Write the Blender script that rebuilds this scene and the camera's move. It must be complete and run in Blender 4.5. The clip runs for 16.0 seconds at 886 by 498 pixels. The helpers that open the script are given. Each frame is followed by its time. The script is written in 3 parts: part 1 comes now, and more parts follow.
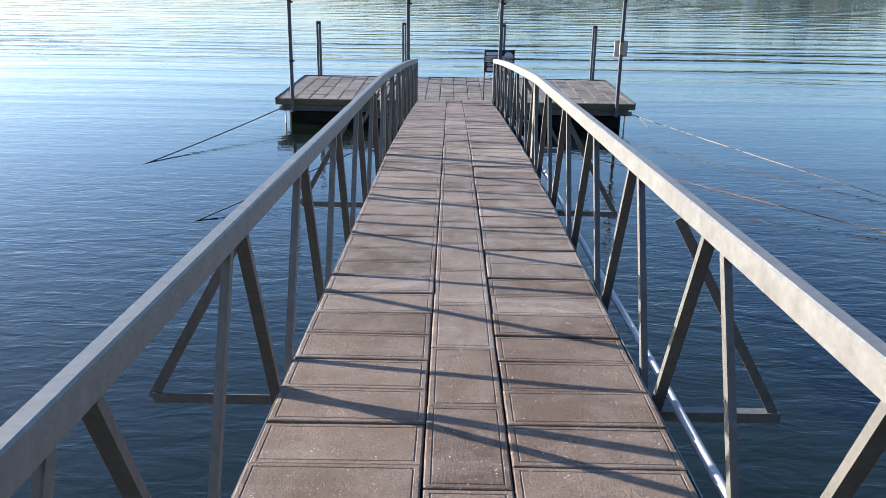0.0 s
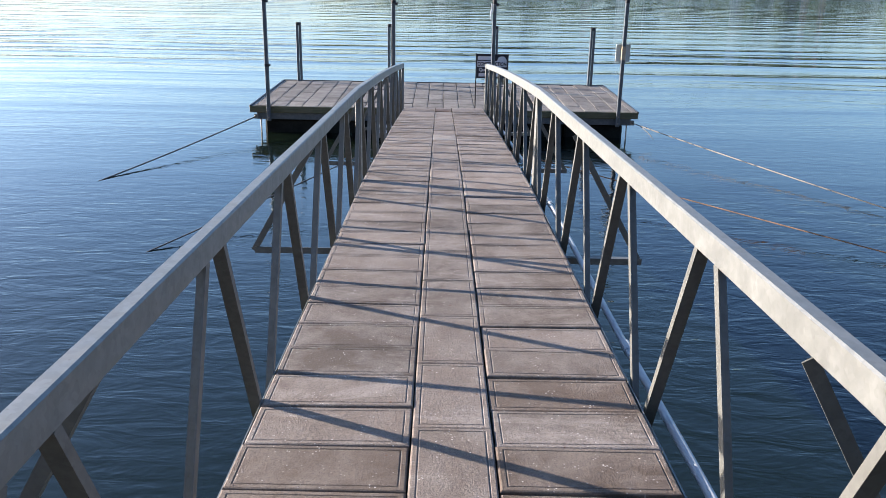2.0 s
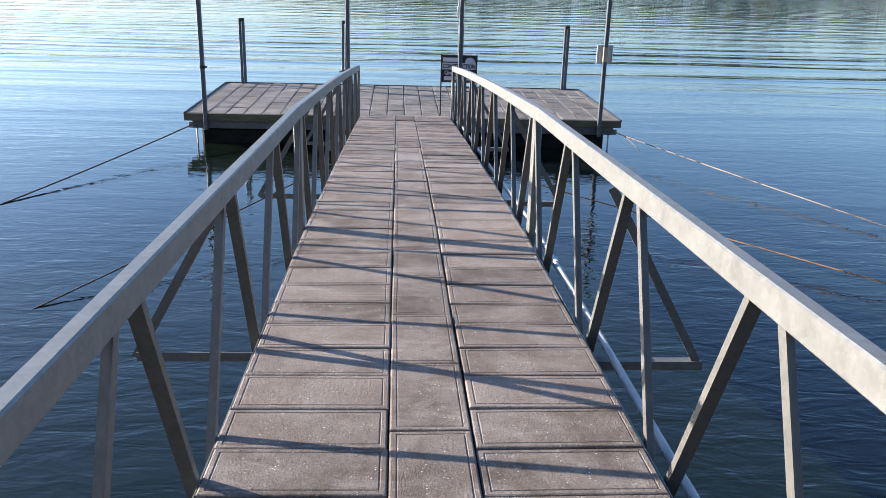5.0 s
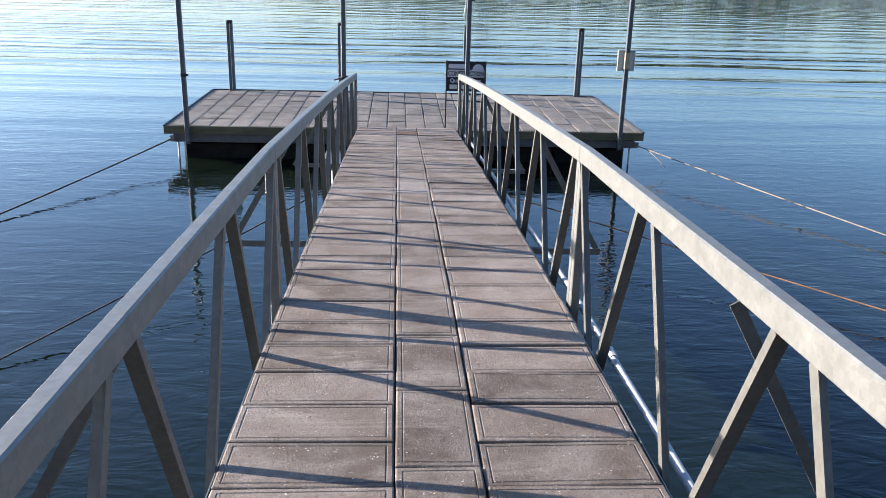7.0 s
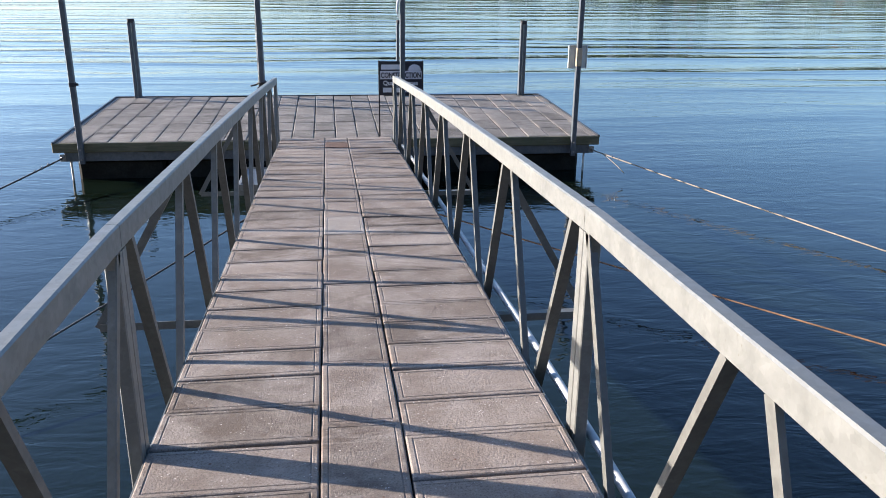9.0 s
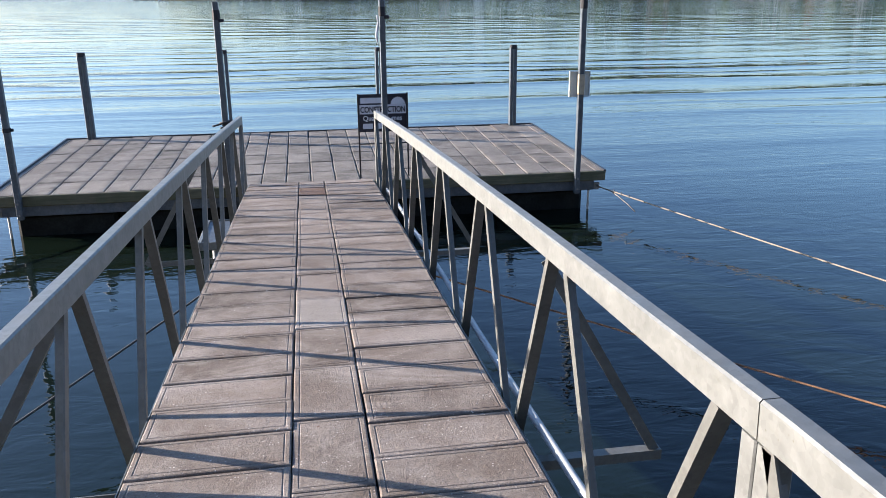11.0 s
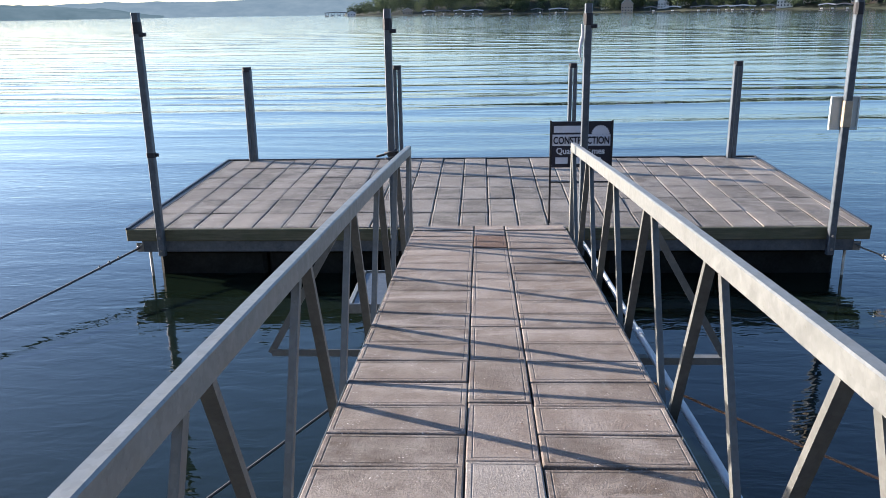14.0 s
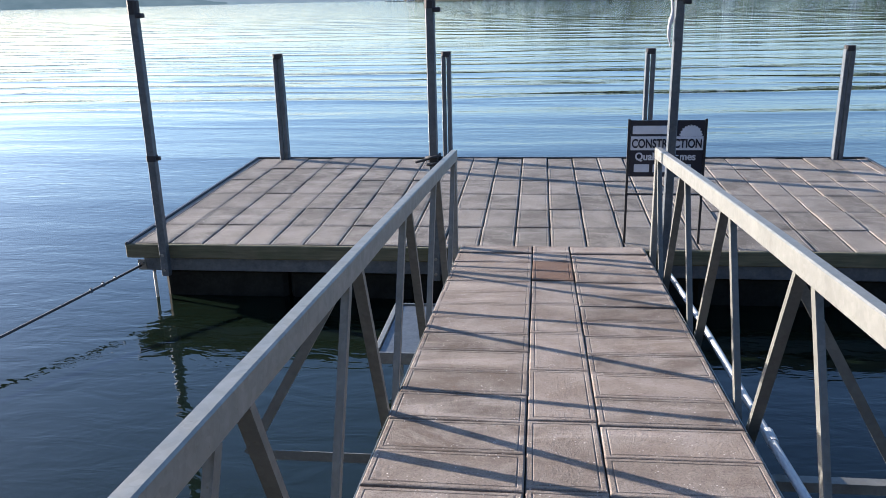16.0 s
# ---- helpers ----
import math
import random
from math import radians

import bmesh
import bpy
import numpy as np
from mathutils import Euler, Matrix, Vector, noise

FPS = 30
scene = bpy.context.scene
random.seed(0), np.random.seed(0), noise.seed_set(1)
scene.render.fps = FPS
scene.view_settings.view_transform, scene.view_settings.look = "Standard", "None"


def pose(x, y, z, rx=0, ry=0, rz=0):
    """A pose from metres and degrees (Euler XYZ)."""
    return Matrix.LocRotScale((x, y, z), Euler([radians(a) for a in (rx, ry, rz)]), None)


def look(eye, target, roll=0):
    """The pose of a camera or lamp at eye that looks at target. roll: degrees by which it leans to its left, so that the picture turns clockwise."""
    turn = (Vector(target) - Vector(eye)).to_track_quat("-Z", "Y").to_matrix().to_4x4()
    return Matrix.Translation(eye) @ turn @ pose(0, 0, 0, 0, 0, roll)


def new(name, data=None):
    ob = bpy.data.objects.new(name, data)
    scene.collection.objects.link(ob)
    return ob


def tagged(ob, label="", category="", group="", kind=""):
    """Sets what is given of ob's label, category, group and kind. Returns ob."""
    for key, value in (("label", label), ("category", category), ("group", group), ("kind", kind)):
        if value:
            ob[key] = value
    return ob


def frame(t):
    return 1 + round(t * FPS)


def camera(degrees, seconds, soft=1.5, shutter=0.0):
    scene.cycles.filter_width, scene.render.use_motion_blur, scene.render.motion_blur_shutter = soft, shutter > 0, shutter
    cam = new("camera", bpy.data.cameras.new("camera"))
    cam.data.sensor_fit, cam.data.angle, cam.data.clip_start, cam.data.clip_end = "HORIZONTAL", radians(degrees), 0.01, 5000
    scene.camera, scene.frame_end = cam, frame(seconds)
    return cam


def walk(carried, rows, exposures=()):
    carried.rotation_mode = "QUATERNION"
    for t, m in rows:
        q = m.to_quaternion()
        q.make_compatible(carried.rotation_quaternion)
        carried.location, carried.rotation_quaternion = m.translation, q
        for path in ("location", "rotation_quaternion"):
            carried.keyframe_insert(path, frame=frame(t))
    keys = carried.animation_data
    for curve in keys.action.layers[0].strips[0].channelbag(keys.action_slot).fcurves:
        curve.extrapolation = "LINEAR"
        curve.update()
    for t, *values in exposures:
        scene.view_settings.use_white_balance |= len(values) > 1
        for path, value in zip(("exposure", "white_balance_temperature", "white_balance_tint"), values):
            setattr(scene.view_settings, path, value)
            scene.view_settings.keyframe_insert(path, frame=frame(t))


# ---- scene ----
cam = camera(57.0, 16.0, soft=0.7)
PATH = [
    (0, (0.074, -0.172, 2.987), (0.062, 1.729, 2.366), 0.9),
    (0.5, (0.117, 0.178, 2.996), (0.103, 2.079, 2.376), 0.8),
    (1, (0.041, 0.526, 2.972), (0.04, 2.427, 2.352), 1.0),
    (1.5, (0.029, 0.834, 2.958), (0.043, 2.736, 2.338), 1.1),
    (2, (0.089, 1.171, 2.957), (0.102, 3.072, 2.337), 1.1),
    (2.5, (0.074, 1.473, 2.942), (0.109, 3.373, 2.319), 1.4),
    (3, (0.057, 1.767, 2.946), (0.172, 3.66, 2.313), 1.8),
    (3.5, (0.09, 2.074, 2.932), (0.216, 3.968, 2.302), 1.8),
    (4, (0.082, 2.35, 2.918), (0.202, 4.244, 2.289), 1.7),
    (4.5, (-0.004, 2.713, 2.91), (0.116, 4.608, 2.283), 1.7),
    (5, (0.021, 3.037, 2.875), (0.136, 4.934, 2.25), 1.6),
    (7.3, (-0.013, 4.654, 2.89), (0.103, 6.548, 2.259), 1.5),
    (7.5, (-0.033, 4.822, 2.898), (0.135, 6.709, 2.259), 1.6),
    (8, (0.022, 5.173, 2.873), (0.255, 7.052, 2.227), 1.3),
    (8.5, (0.084, 5.514, 2.888), (0.327, 7.392, 2.246), 1.3),
    (8.7, (0.072, 5.664, 2.873), (0.323, 7.541, 2.229), 1.1),
    (10.8, (0.116, 7.176, 2.826), (0.446, 9.051, 2.214), -0.5),
    (11, (0.131, 7.29, 2.819), (0.444, 9.174, 2.226), -0.5),
    (11.5, (0.168, 7.649, 2.843), (0.398, 9.554, 2.279), -0.4),
    (12, (0.101, 8.018, 2.831), (0.319, 9.928, 2.279), -0.4),
    (12.5, (0.124, 8.31, 2.791), (0.289, 10.232, 2.263), -0.6),
    (13, (0.138, 8.63, 2.779), (0.169, 10.56, 2.256), -0.0),
    (13.5, (0.049, 8.996, 2.765), (0.04, 10.923, 2.228), 0.0),
    (14, (0.065, 9.309, 2.727), (-0.027, 11.228, 2.17), -0.9),
    (14.5, (0.055, 9.701, 2.715), (-0.127, 11.608, 2.138), -1.2),
    (15, (-0.01, 10.097, 2.716), (-0.195, 12.001, 2.133), -1.2),
    (15.5, (0.045, 10.469, 2.658), (-0.15, 12.374, 2.081), -1.2),
    (16, (0.036, 10.793, 2.642), (-0.193, 12.692, 2.055), -1.3),
]
walk(cam, [(t, look(eye, target, roll)) for t, eye, target, roll in PATH], [(0, 2.06, 6420, 15), (16, 2.06, 6420, 15)])

# ---------------------------------------------------------------- world and sun
SUN_TRAVEL = Vector((3.36, -1.12, -1.0)).normalized()
SUN_ELEVATION = math.asin(-SUN_TRAVEL.z)
SUN_AZIMUTH = math.atan2(-SUN_TRAVEL.x, -SUN_TRAVEL.y)
world = bpy.data.worlds.new("sky")
scene.world = world
world.use_nodes = True
wn = world.node_tree.nodes
sky = wn.new("ShaderNodeTexSky")
sky.sky_type = "NISHITA"
sky.sun_disc = False
sky.sun_elevation = SUN_ELEVATION
sky.sun_rotation = SUN_AZIMUTH
sky.air_density, sky.dust_density, sky.ozone_density = 1.0, 1.05, 4.6
wn["Background"].inputs["Strength"].default_value = 0.092
world.node_tree.links.new(sky.outputs["Color"], wn["Background"].inputs["Color"])
sun = new("sun", bpy.data.lights.new("sun", "SUN"))
sun.data.energy, sun.data.angle, sun.data.color = 5.0, radians(0.55), (1.0, 0.895, 0.765)
sun.matrix_world = look((-40, 13, 12), Vector((-40, 13, 12)) + SUN_TRAVEL)


# ---------------------------------------------------------------- materials
class Mat:
    """A node material under construction."""

    def __init__(self, name):
        self.m = bpy.data.materials.new(name)
        self.m.use_nodes = True
        self.n, self.l = self.m.node_tree.nodes, self.m.node_tree.links
        self.bsdf, self.out = self.n["Principled BSDF"], self.n["Material Output"]

    def node(self, kind, ins=None, **props):
        nd = self.n.new(kind)
        for k, v in props.items():
            setattr(nd, k, v)
        for k, v in (ins or {}).items():
            self.put(v, nd.inputs[k])
        return nd

    def put(self, v, socket):
        if isinstance(v, bpy.types.NodeSocket):
            self.l.new(v, socket)
        else:
            socket.default_value = v

    def coords(self, scale=(1, 1, 1), kind="Object", turn=0.0):
        tc = self.node("ShaderNodeTexCoord")
        mp = self.node("ShaderNodeMapping", {"Vector": tc.outputs[kind], "Scale": scale, "Rotation": (0, 0, turn)})
        return mp.outputs[0]

    def world_coords(self, scale=(1, 1, 1), turn=0.0):
        g = self.node("ShaderNodeNewGeometry")
        mp = self.node("ShaderNodeMapping", {"Vector": g.outputs["Position"], "Scale": scale, "Rotation": (0, 0, turn)})
        return mp.outputs[0]

    def noise(self, vec, scale, detail=4, rough=0.55, distort=0.0):
        return self.node("ShaderNodeTexNoise", {"Vector": vec, "Scale": scale, "Detail": detail, "Roughness": rough, "Distortion": distort}).outputs["Fac"]

    def ramp(self, fac, stops):
        r = self.node("ShaderNodeValToRGB", {"Fac": fac})
        e = r.color_ramp.elements
        while len(e) < len(stops):
            e.new(0.5)
        for el, (p, c) in zip(e, stops):
            el.position = p
            el.color = (*c, 1) if isinstance(c, tuple) else (c, c, c, 1)
        return r.outputs["Color"]

    def mix(self, fac, a, b, blend="MIX"):
        nd = self.node("ShaderNodeMix", data_type="RGBA", blend_type=blend)
        for v, i in ((fac, 0), (a, 6), (b, 7)):
            v = (*v, 1) if isinstance(v, tuple) and len(v) == 3 else v
            self.put(v, nd.inputs[i])
        return nd.outputs[2]

    def math(self, op, a, b=0.0):
        nd = self.node("ShaderNodeMath", operation=op)
        self.put(a, nd.inputs[0])
        self.put(b, nd.inputs[1])
        return nd.outputs[0]

    def bump(self, height, strength, distance, normal=None):
        ins = {"Height": height, "Strength": strength, "Distance": distance}
        if normal is not None:
            ins["Normal"] = normal
        return self.node("ShaderNodeBump", ins).outputs[0]

    def set(self, **kw):
        names = {"color": "Base Color", "rough": "Roughness", "metal": "Metallic", "normal": "Normal", "spec": "Specular IOR Level", "ior": "IOR", "alpha": "Alpha"}
        for k, v in kw.items():
            v = (*v, 1) if isinstance(v, tuple) and len(v) == 3 else v
            self.put(v, self.bsdf.inputs[names[k]])
        return self.m


def paver_material(name, dark, light, pale):
    m = Mat(name)
    g = m.world_coords()
    rnd = m.node("ShaderNodeObjectInfo").outputs["Random"]
    base = m.mix(rnd, dark, light)
    stain = m.ramp(m.noise(g, 3.4, 6, 0.68, 0.4), [(0.40, 0.0), (0.64, 1.0)])
    base = m.mix(m.math("MULTIPLY", stain, 0.62), base, pale)
    wide = m.ramp(m.noise(g, 0.55, 3), [(0.35, 0.82), (0.7, 1.12)])
    base = m.mix(1.0, base, wide, "MULTIPLY")
    dry = m.math("MULTIPLY", m.ramp(m.noise(m.world_coords((0.5, 1.6, 1)), 2.1, 5, 0.7, 0.8), [(0.54, 0.0), (0.68, 1.0)]), 0.72)
    base = m.mix(dry, base, pale)
    grain = m.noise(g, 120, 4, 0.75)
    base = m.mix(m.ramp(grain, [(0.36, 0.65), (0.50, 0.0)]), base, (0.052, 0.038, 0.031))
    base = m.mix(m.ramp(grain, [(0.56, 0.0), (0.72, 0.42)]), base, pale)
    chips = m.node("ShaderNodeTexVoronoi", {"Vector": g, "Scale": 62.0}, feature="F1").outputs["Distance"]
    frost = m.math("MULTIPLY", m.ramp(chips, [(0.12, 1.0), (0.26, 0.0)]), m.ramp(m.noise(g, 14, 4, 0.7), [(0.52, 0.0), (0.66, 0.9)]))
    base = m.mix(frost, base, (0.52, 0.49, 0.46))
    leaf = m.math("MULTIPLY", m.ramp(m.node("ShaderNodeTexVoronoi", {"Vector": g, "Scale": 7.0}, feature="F1").outputs["Distance"], [(0.035, 1.0), (0.05, 0.0)]), 0.8)
    base = m.mix(leaf, base, (0.10, 0.05, 0.03))
    h = m.math("ADD", grain, m.math("MULTIPLY", m.noise(g, 45, 3), 0.8))
    return m.set(color=base, rough=m.ramp(grain, [(0.3, 0.6), (0.7, 0.85)]), spec=0.25, normal=m.bump(h, 0.8, 0.005))


PAVER = paver_material("paver_brown", (0.080, 0.062, 0.048), (0.172, 0.140, 0.116), (0.262, 0.233, 0.208))
PAVER_PALE = paver_material("paver_pale", (0.165, 0.146, 0.128), (0.195, 0.175, 0.155), (0.285, 0.262, 0.238))
PAVER_RUST = paver_material("paver_rust", (0.085, 0.047, 0.029), (0.095, 0.053, 0.033), (0.115, 0.070, 0.046))
PAVER_DOCK = paver_material("paver_dock", (0.070, 0.064, 0.054), (0.158, 0.144, 0.125), (0.235, 0.220, 0.198))
PAVER_DARK = paver_material("paver_dark_brown", (0.066, 0.047, 0.034), (0.118, 0.088, 0.066), (0.185, 0.154, 0.128))


def steel_material(name, dark, light, streak, metal=0.65):
    m = Mat(name)
    g = m.world_coords()
    spangle = m.ramp(m.math("ADD", m.node("ShaderNodeTexVoronoi", {"Vector": g, "Scale": 55.0}, feature="F1").outputs["Color"], 0.0), [(0.0, 0.25), (1.0, 0.75)])
    tone = m.mix(m.ramp(m.noise(g, 11, 6, 0.7), [(0.25, 0.0), (0.78, 1.0)]), dark, light)
    tone = m.mix(0.22, tone, spangle, "OVERLAY")
    specks = m.node("ShaderNodeTexVoronoi", {"Vector": g, "Scale": 26.0}, feature="F1").outputs["Distance"]
    tone = m.mix(m.math("MULTIPLY", m.ramp(specks, [(0.05, 1.0), (0.09, 0.0)]), 0.5), tone, streak)
    dirt = m.ramp(m.noise(m.world_coords((1.2, 1.2, 6)), 7, 6, 0.7), [(0.60, 0.0), (0.78, 0.55)])
    tone = m.mix(m.math("MULTIPLY", dirt, 0.7), tone, streak)
    return m.set(color=tone, rough=m.ramp(m.noise(g, 14, 4), [(0.3, 0.45), (0.7, 0.56)]), metal=metal, normal=m.bump(m.noise(g, 35, 4), 0.12, 0.002))


STEEL = steel_material("galvanized_steel", (0.152, 0.157, 0.148), (0.212, 0.218, 0.208), (0.105, 0.102, 0.062))
# truss bars: a darker, less metallic version of the rail steel
STEEL_BARS = steel_material("dark_truss_steel", (0.095, 0.097, 0.088), (0.152, 0.154, 0.143), (0.085, 0.080, 0.048), 0.5)
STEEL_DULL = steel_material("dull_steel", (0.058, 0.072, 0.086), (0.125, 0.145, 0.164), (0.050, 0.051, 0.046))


def plain(name, color, rough=0.6, metal=0.0, vary=0.25, scale=12.0, bump=0.15, spec=0.4):
    m = Mat(name)
    g = m.world_coords()
    f = m.ramp(m.noise(g, scale, 5, 0.6), [(0.3, 1 - vary), (0.72, 1 + vary)])
    f2 = m.ramp(m.noise(g, scale * 9, 3, 0.6), [(0.3, 1 - vary * 0.5), (0.7, 1 + vary * 0.5)])
    c = m.mix(1.0, m.mix(1.0, color, f, "MULTIPLY"), f2, "MULTIPLY")
    return m.set(color=c, rough=rough, metal=metal, spec=spec, normal=m.bump(m.noise(g, scale * 4, 4), bump, 0.004))


RUBBER = plain("black_rubber", (0.018, 0.018, 0.02), 0.7)
BLACK_PAINT = plain("black_paint", (0.02, 0.02, 0.022), 0.45)
FLOAT_BLACK = plain("float_plastic", (0.008, 0.009, 0.008), 0.8, vary=0.6, scale=4.0, spec=0.1)
PVC = plain("grey_pvc", (0.29, 0.305, 0.31), 0.4, vary=0.1)
PVC_STAINED = plain("stained_pipe", (0.34, 0.31, 0.25), 0.6, vary=0.5, scale=9)
ROPE_DARK = plain("dark_rope", (0.03, 0.032, 0.036), 0.8)
ROPE_RUST = plain("rusty_cable", (0.15, 0.078, 0.042), 0.8, vary=0.5, scale=6)
ROPE_PALE = plain("pale_rope", (0.19, 0.155, 0.12), 0.8)
SIGN_NAVY = plain("sign_navy", (0.012, 0.014, 0.024), 0.4, vary=0.1)
SIGN_WHITE = plain("sign_white", (0.50, 0.51, 0.54), 0.5, vary=0.08)
CLEAR_PLASTIC = plain("milky_plastic", (0.50, 0.53, 0.50), 0.25, vary=0.06)
CLOTH = plain("grey_white_cloth", (0.55, 0.55, 0.56), 0.9, vary=0.2)
POST_TAN = plain("post_seen_through", (0.35, 0.30, 0.22), 0.5, 0.5)


def wood_material():
    m = Mat("mossy_timber")
    g = m.world_coords((0.6, 8, 8))
    w = m.world_coords()
    c = m.ramp(m.noise(g, 6, 6, 0.65), [(0.3, (0.052, 0.047, 0.025)), (0.7, (0.115, 0.105, 0.060))])
    c = m.mix(m.ramp(m.noise(w, 3, 5), [(0.45, 0.0), (0.7, 0.75)]), c, (0.040, 0.050, 0.018))
    return m.set(color=c, rough=0.8, normal=m.bump(m.noise(g, 25, 4), 0.3, 0.004))


TIMBER = wood_material()


def water_material():
    """Lake water: a long swell with thin steep crests, chop, and small wavelets near the docks."""
    m = Mat("lake_water")
    along = m.node("ShaderNodeSeparateXYZ", {"Vector": m.node("ShaderNodeNewGeometry").outputs["Position"]}).outputs["Y"]
    far = m.math("MULTIPLY", along, 0.002)

    def bands(stretch, turn, scale, distortion, detail):
        return m.node("ShaderNodeTexWave", {"Vector": m.world_coords((stretch, 1.0, 1.0), radians(turn)), "Scale": scale, "Distortion": distortion, "Detail": 2.0, "Detail Scale": detail, "Detail Roughness": 0.5}, wave_type="BANDS", bands_direction="Y", wave_profile="SIN").outputs["Fac"]

    def patches(stretch, scale, lo, hi, least, turn=0.0):
        return m.ramp(m.noise(m.world_coords((stretch, 1.0, 1.0), turn), scale, 2), [(lo, least), (hi, 1.0)])

    swell = bands(0.75, -5, 0.080, 4.2, 0.9)
    wake = bands(0.65, 3, 0.15, 5.5, 0.9)
    swell_in = m.ramp(far, [(0.036, 0.12), (0.07, 1.0), (0.12, 0.55), (0.24, 0.24), (0.5, 0.10)])
    height = m.math("MULTIPLY", m.math("MULTIPLY", m.math("POWER", swell, 2.0), patches(0.3, 0.045, 0.36, 0.64, 0.25)), 0.038)
    crest = m.math("MULTIPLY", m.math("MULTIPLY", m.math("POWER", swell, 14.0), patches(0.3, 0.06, 0.40, 0.60, 0.0, 0.2)), 0.017)
    crest2 = m.math("MULTIPLY", m.math("MULTIPLY", m.math("POWER", wake, 6.0), patches(0.25, 0.07, 0.38, 0.62, 0.08, 0.3)), 0.026)
    chop = m.math("MULTIPLY", m.noise(m.world_coords((0.24, 1.0, 1.0), radians(5)), 0.9, 3, 0.55, 0.3), 0.030)
    roll = m.math("MULTIPLY", m.math("POWER", bands(0.9, 5, 0.046, 7.0, 1.0), 3.0), m.ramp(far, [(0.08, 0.0), (0.16, 0.035), (0.45, 0.05)]))
    lake = m.math("MULTIPLY", m.math("ADD", m.math("ADD", height, crest), m.math("ADD", crest2, chop)), swell_in)
    nrm = m.bump(m.math("ADD", lake, roll), 1.0, 1.0)
    wavelets_in = m.ramp(far, [(0.004, 1.0), (0.017, 0.85), (0.027, 0.26), (0.038, 0.40), (0.08, 0.28), (0.25, 0.09)])
    rip = m.noise(m.world_coords((0.42, 1.0, 1.0), radians(14)), 4.2, 3, 0.60, 0.6)
    fine = m.noise(m.world_coords((0.5, 1.0, 1.0), radians(-9)), 13.0, 2, 0.5, 0.4)
    small = m.math("ADD", m.math("MULTIPLY", rip, 0.0240), m.math("MULTIPLY", fine, 0.0040))
    small = m.math("MULTIPLY", m.math("MULTIPLY", small, patches(0.35, 0.11, 0.34, 0.60, 0.50)), wavelets_in)
    nrm = m.bump(small, 1.0, 1.0, nrm)
    ruffle = m.ramp(far, [(0.05, 0.015), (0.14, 0.03), (0.40, 0.06)])
    gloss = m.node("ShaderNodeBsdfGlossy", {"Color": (1, 1, 1, 1), "Roughness": ruffle, "Normal": nrm})
    body = m.node("ShaderNodeBsdfDiffuse", {"Color": (0.0046, 0.0088, 0.0056, 1)})
    clear = m.node("ShaderNodeBsdfTransparent", {"Color": (0.42, 0.50, 0.34, 1)})
    deep = m.node("ShaderNodeMixShader", {"Fac": 0.16, 1: body.outputs[0], 2: clear.outputs[0]})
    fres = m.node("ShaderNodeFresnel", {"IOR": 1.333, "Normal": nrm})
    top = m.node("ShaderNodeMixShader", {"Fac": fres.outputs[0], 1: deep.outputs[0], 2: gloss.outputs[0]})
    m.l.new(top.outputs[0], m.out.inputs["Surface"])
    return m.m


WATER = water_material()


def bed_material():
    m = Mat("lake_bed")
    g = m.world_coords()
    c = m.ramp(m.noise(g, 0.9, 6, 0.65), [(0.3, (0.03, 0.032, 0.016)), (0.6, (0.10, 0.085, 0.045)), (0.8, (0.20, 0.17, 0.11))])
    return m.set(color=c, rough=0.95, normal=m.bump(m.noise(g, 3, 6), 0.5, 0.1))


BED = bed_material()


def leaf_material():
    m = Mat("far_foliage")
    rnd = m.node("ShaderNodeNewGeometry").outputs["Random Per Island"]
    g = m.world_coords()
    tone = m.ramp(rnd, [(0.0, (0.040, 0.066, 0.044)), (1.0, (0.060, 0.092, 0.054))])
    tone = m.mix(m.ramp(m.noise(m.world_coords((1, 1, 0.35)), 0.06, 3), [(0.40, 0.0), (0.62, 0.85)]), tone, (0.108, 0.142, 0.072))
    m.set(color=tone, rough=0.85, spec=0.2)
    glow = m.node("ShaderNodeBsdfTranslucent", {"Color": m.mix(1.0, tone, (1.1, 1.1, 0.9), "MULTIPLY")})
    both = m.node("ShaderNodeMixShader", {"Fac": 0.45, 1: m.bsdf.outputs[0], 2: glow.outputs[0]})
    m.l.new(both.outputs[0], m.out.inputs["Surface"])
    return m.m


LEAF = leaf_material()
FOREST_FLOOR = plain("wooded_bank", (0.020, 0.028, 0.014), 0.95, vary=0.5, scale=0.12)
WALL_WHITE = plain("white_siding", (0.48, 0.47, 0.45), 0.7, vary=0.08, scale=1.0)
WALL_TAN = plain("tan_siding", (0.24, 0.19, 0.145), 0.7, vary=0.12, scale=1.0)
WALL_BROWN = plain("brown_siding", (0.15, 0.08, 0.045), 0.7, vary=0.12, scale=1.0)
DECK_GREY = plain("weathered_planks", (0.085, 0.08, 0.072), 0.85, vary=0.25, scale=1.0)
ROOF_GREY = plain("grey_shingles", (0.12, 0.123, 0.13), 0.85, vary=0.2, scale=1.0)
ROOF_PALE = plain("pale_metal_roof", (0.42, 0.425, 0.43), 0.5, vary=0.1, scale=1.0)
ROOF_BLUE = plain("blue_roof", (0.06, 0.10, 0.17), 0.6, vary=0.1, scale=1.0)
WINDOW_DARK = plain("dark_window_glass", (0.03, 0.04, 0.05), 0.12, vary=0.1, scale=1.0)


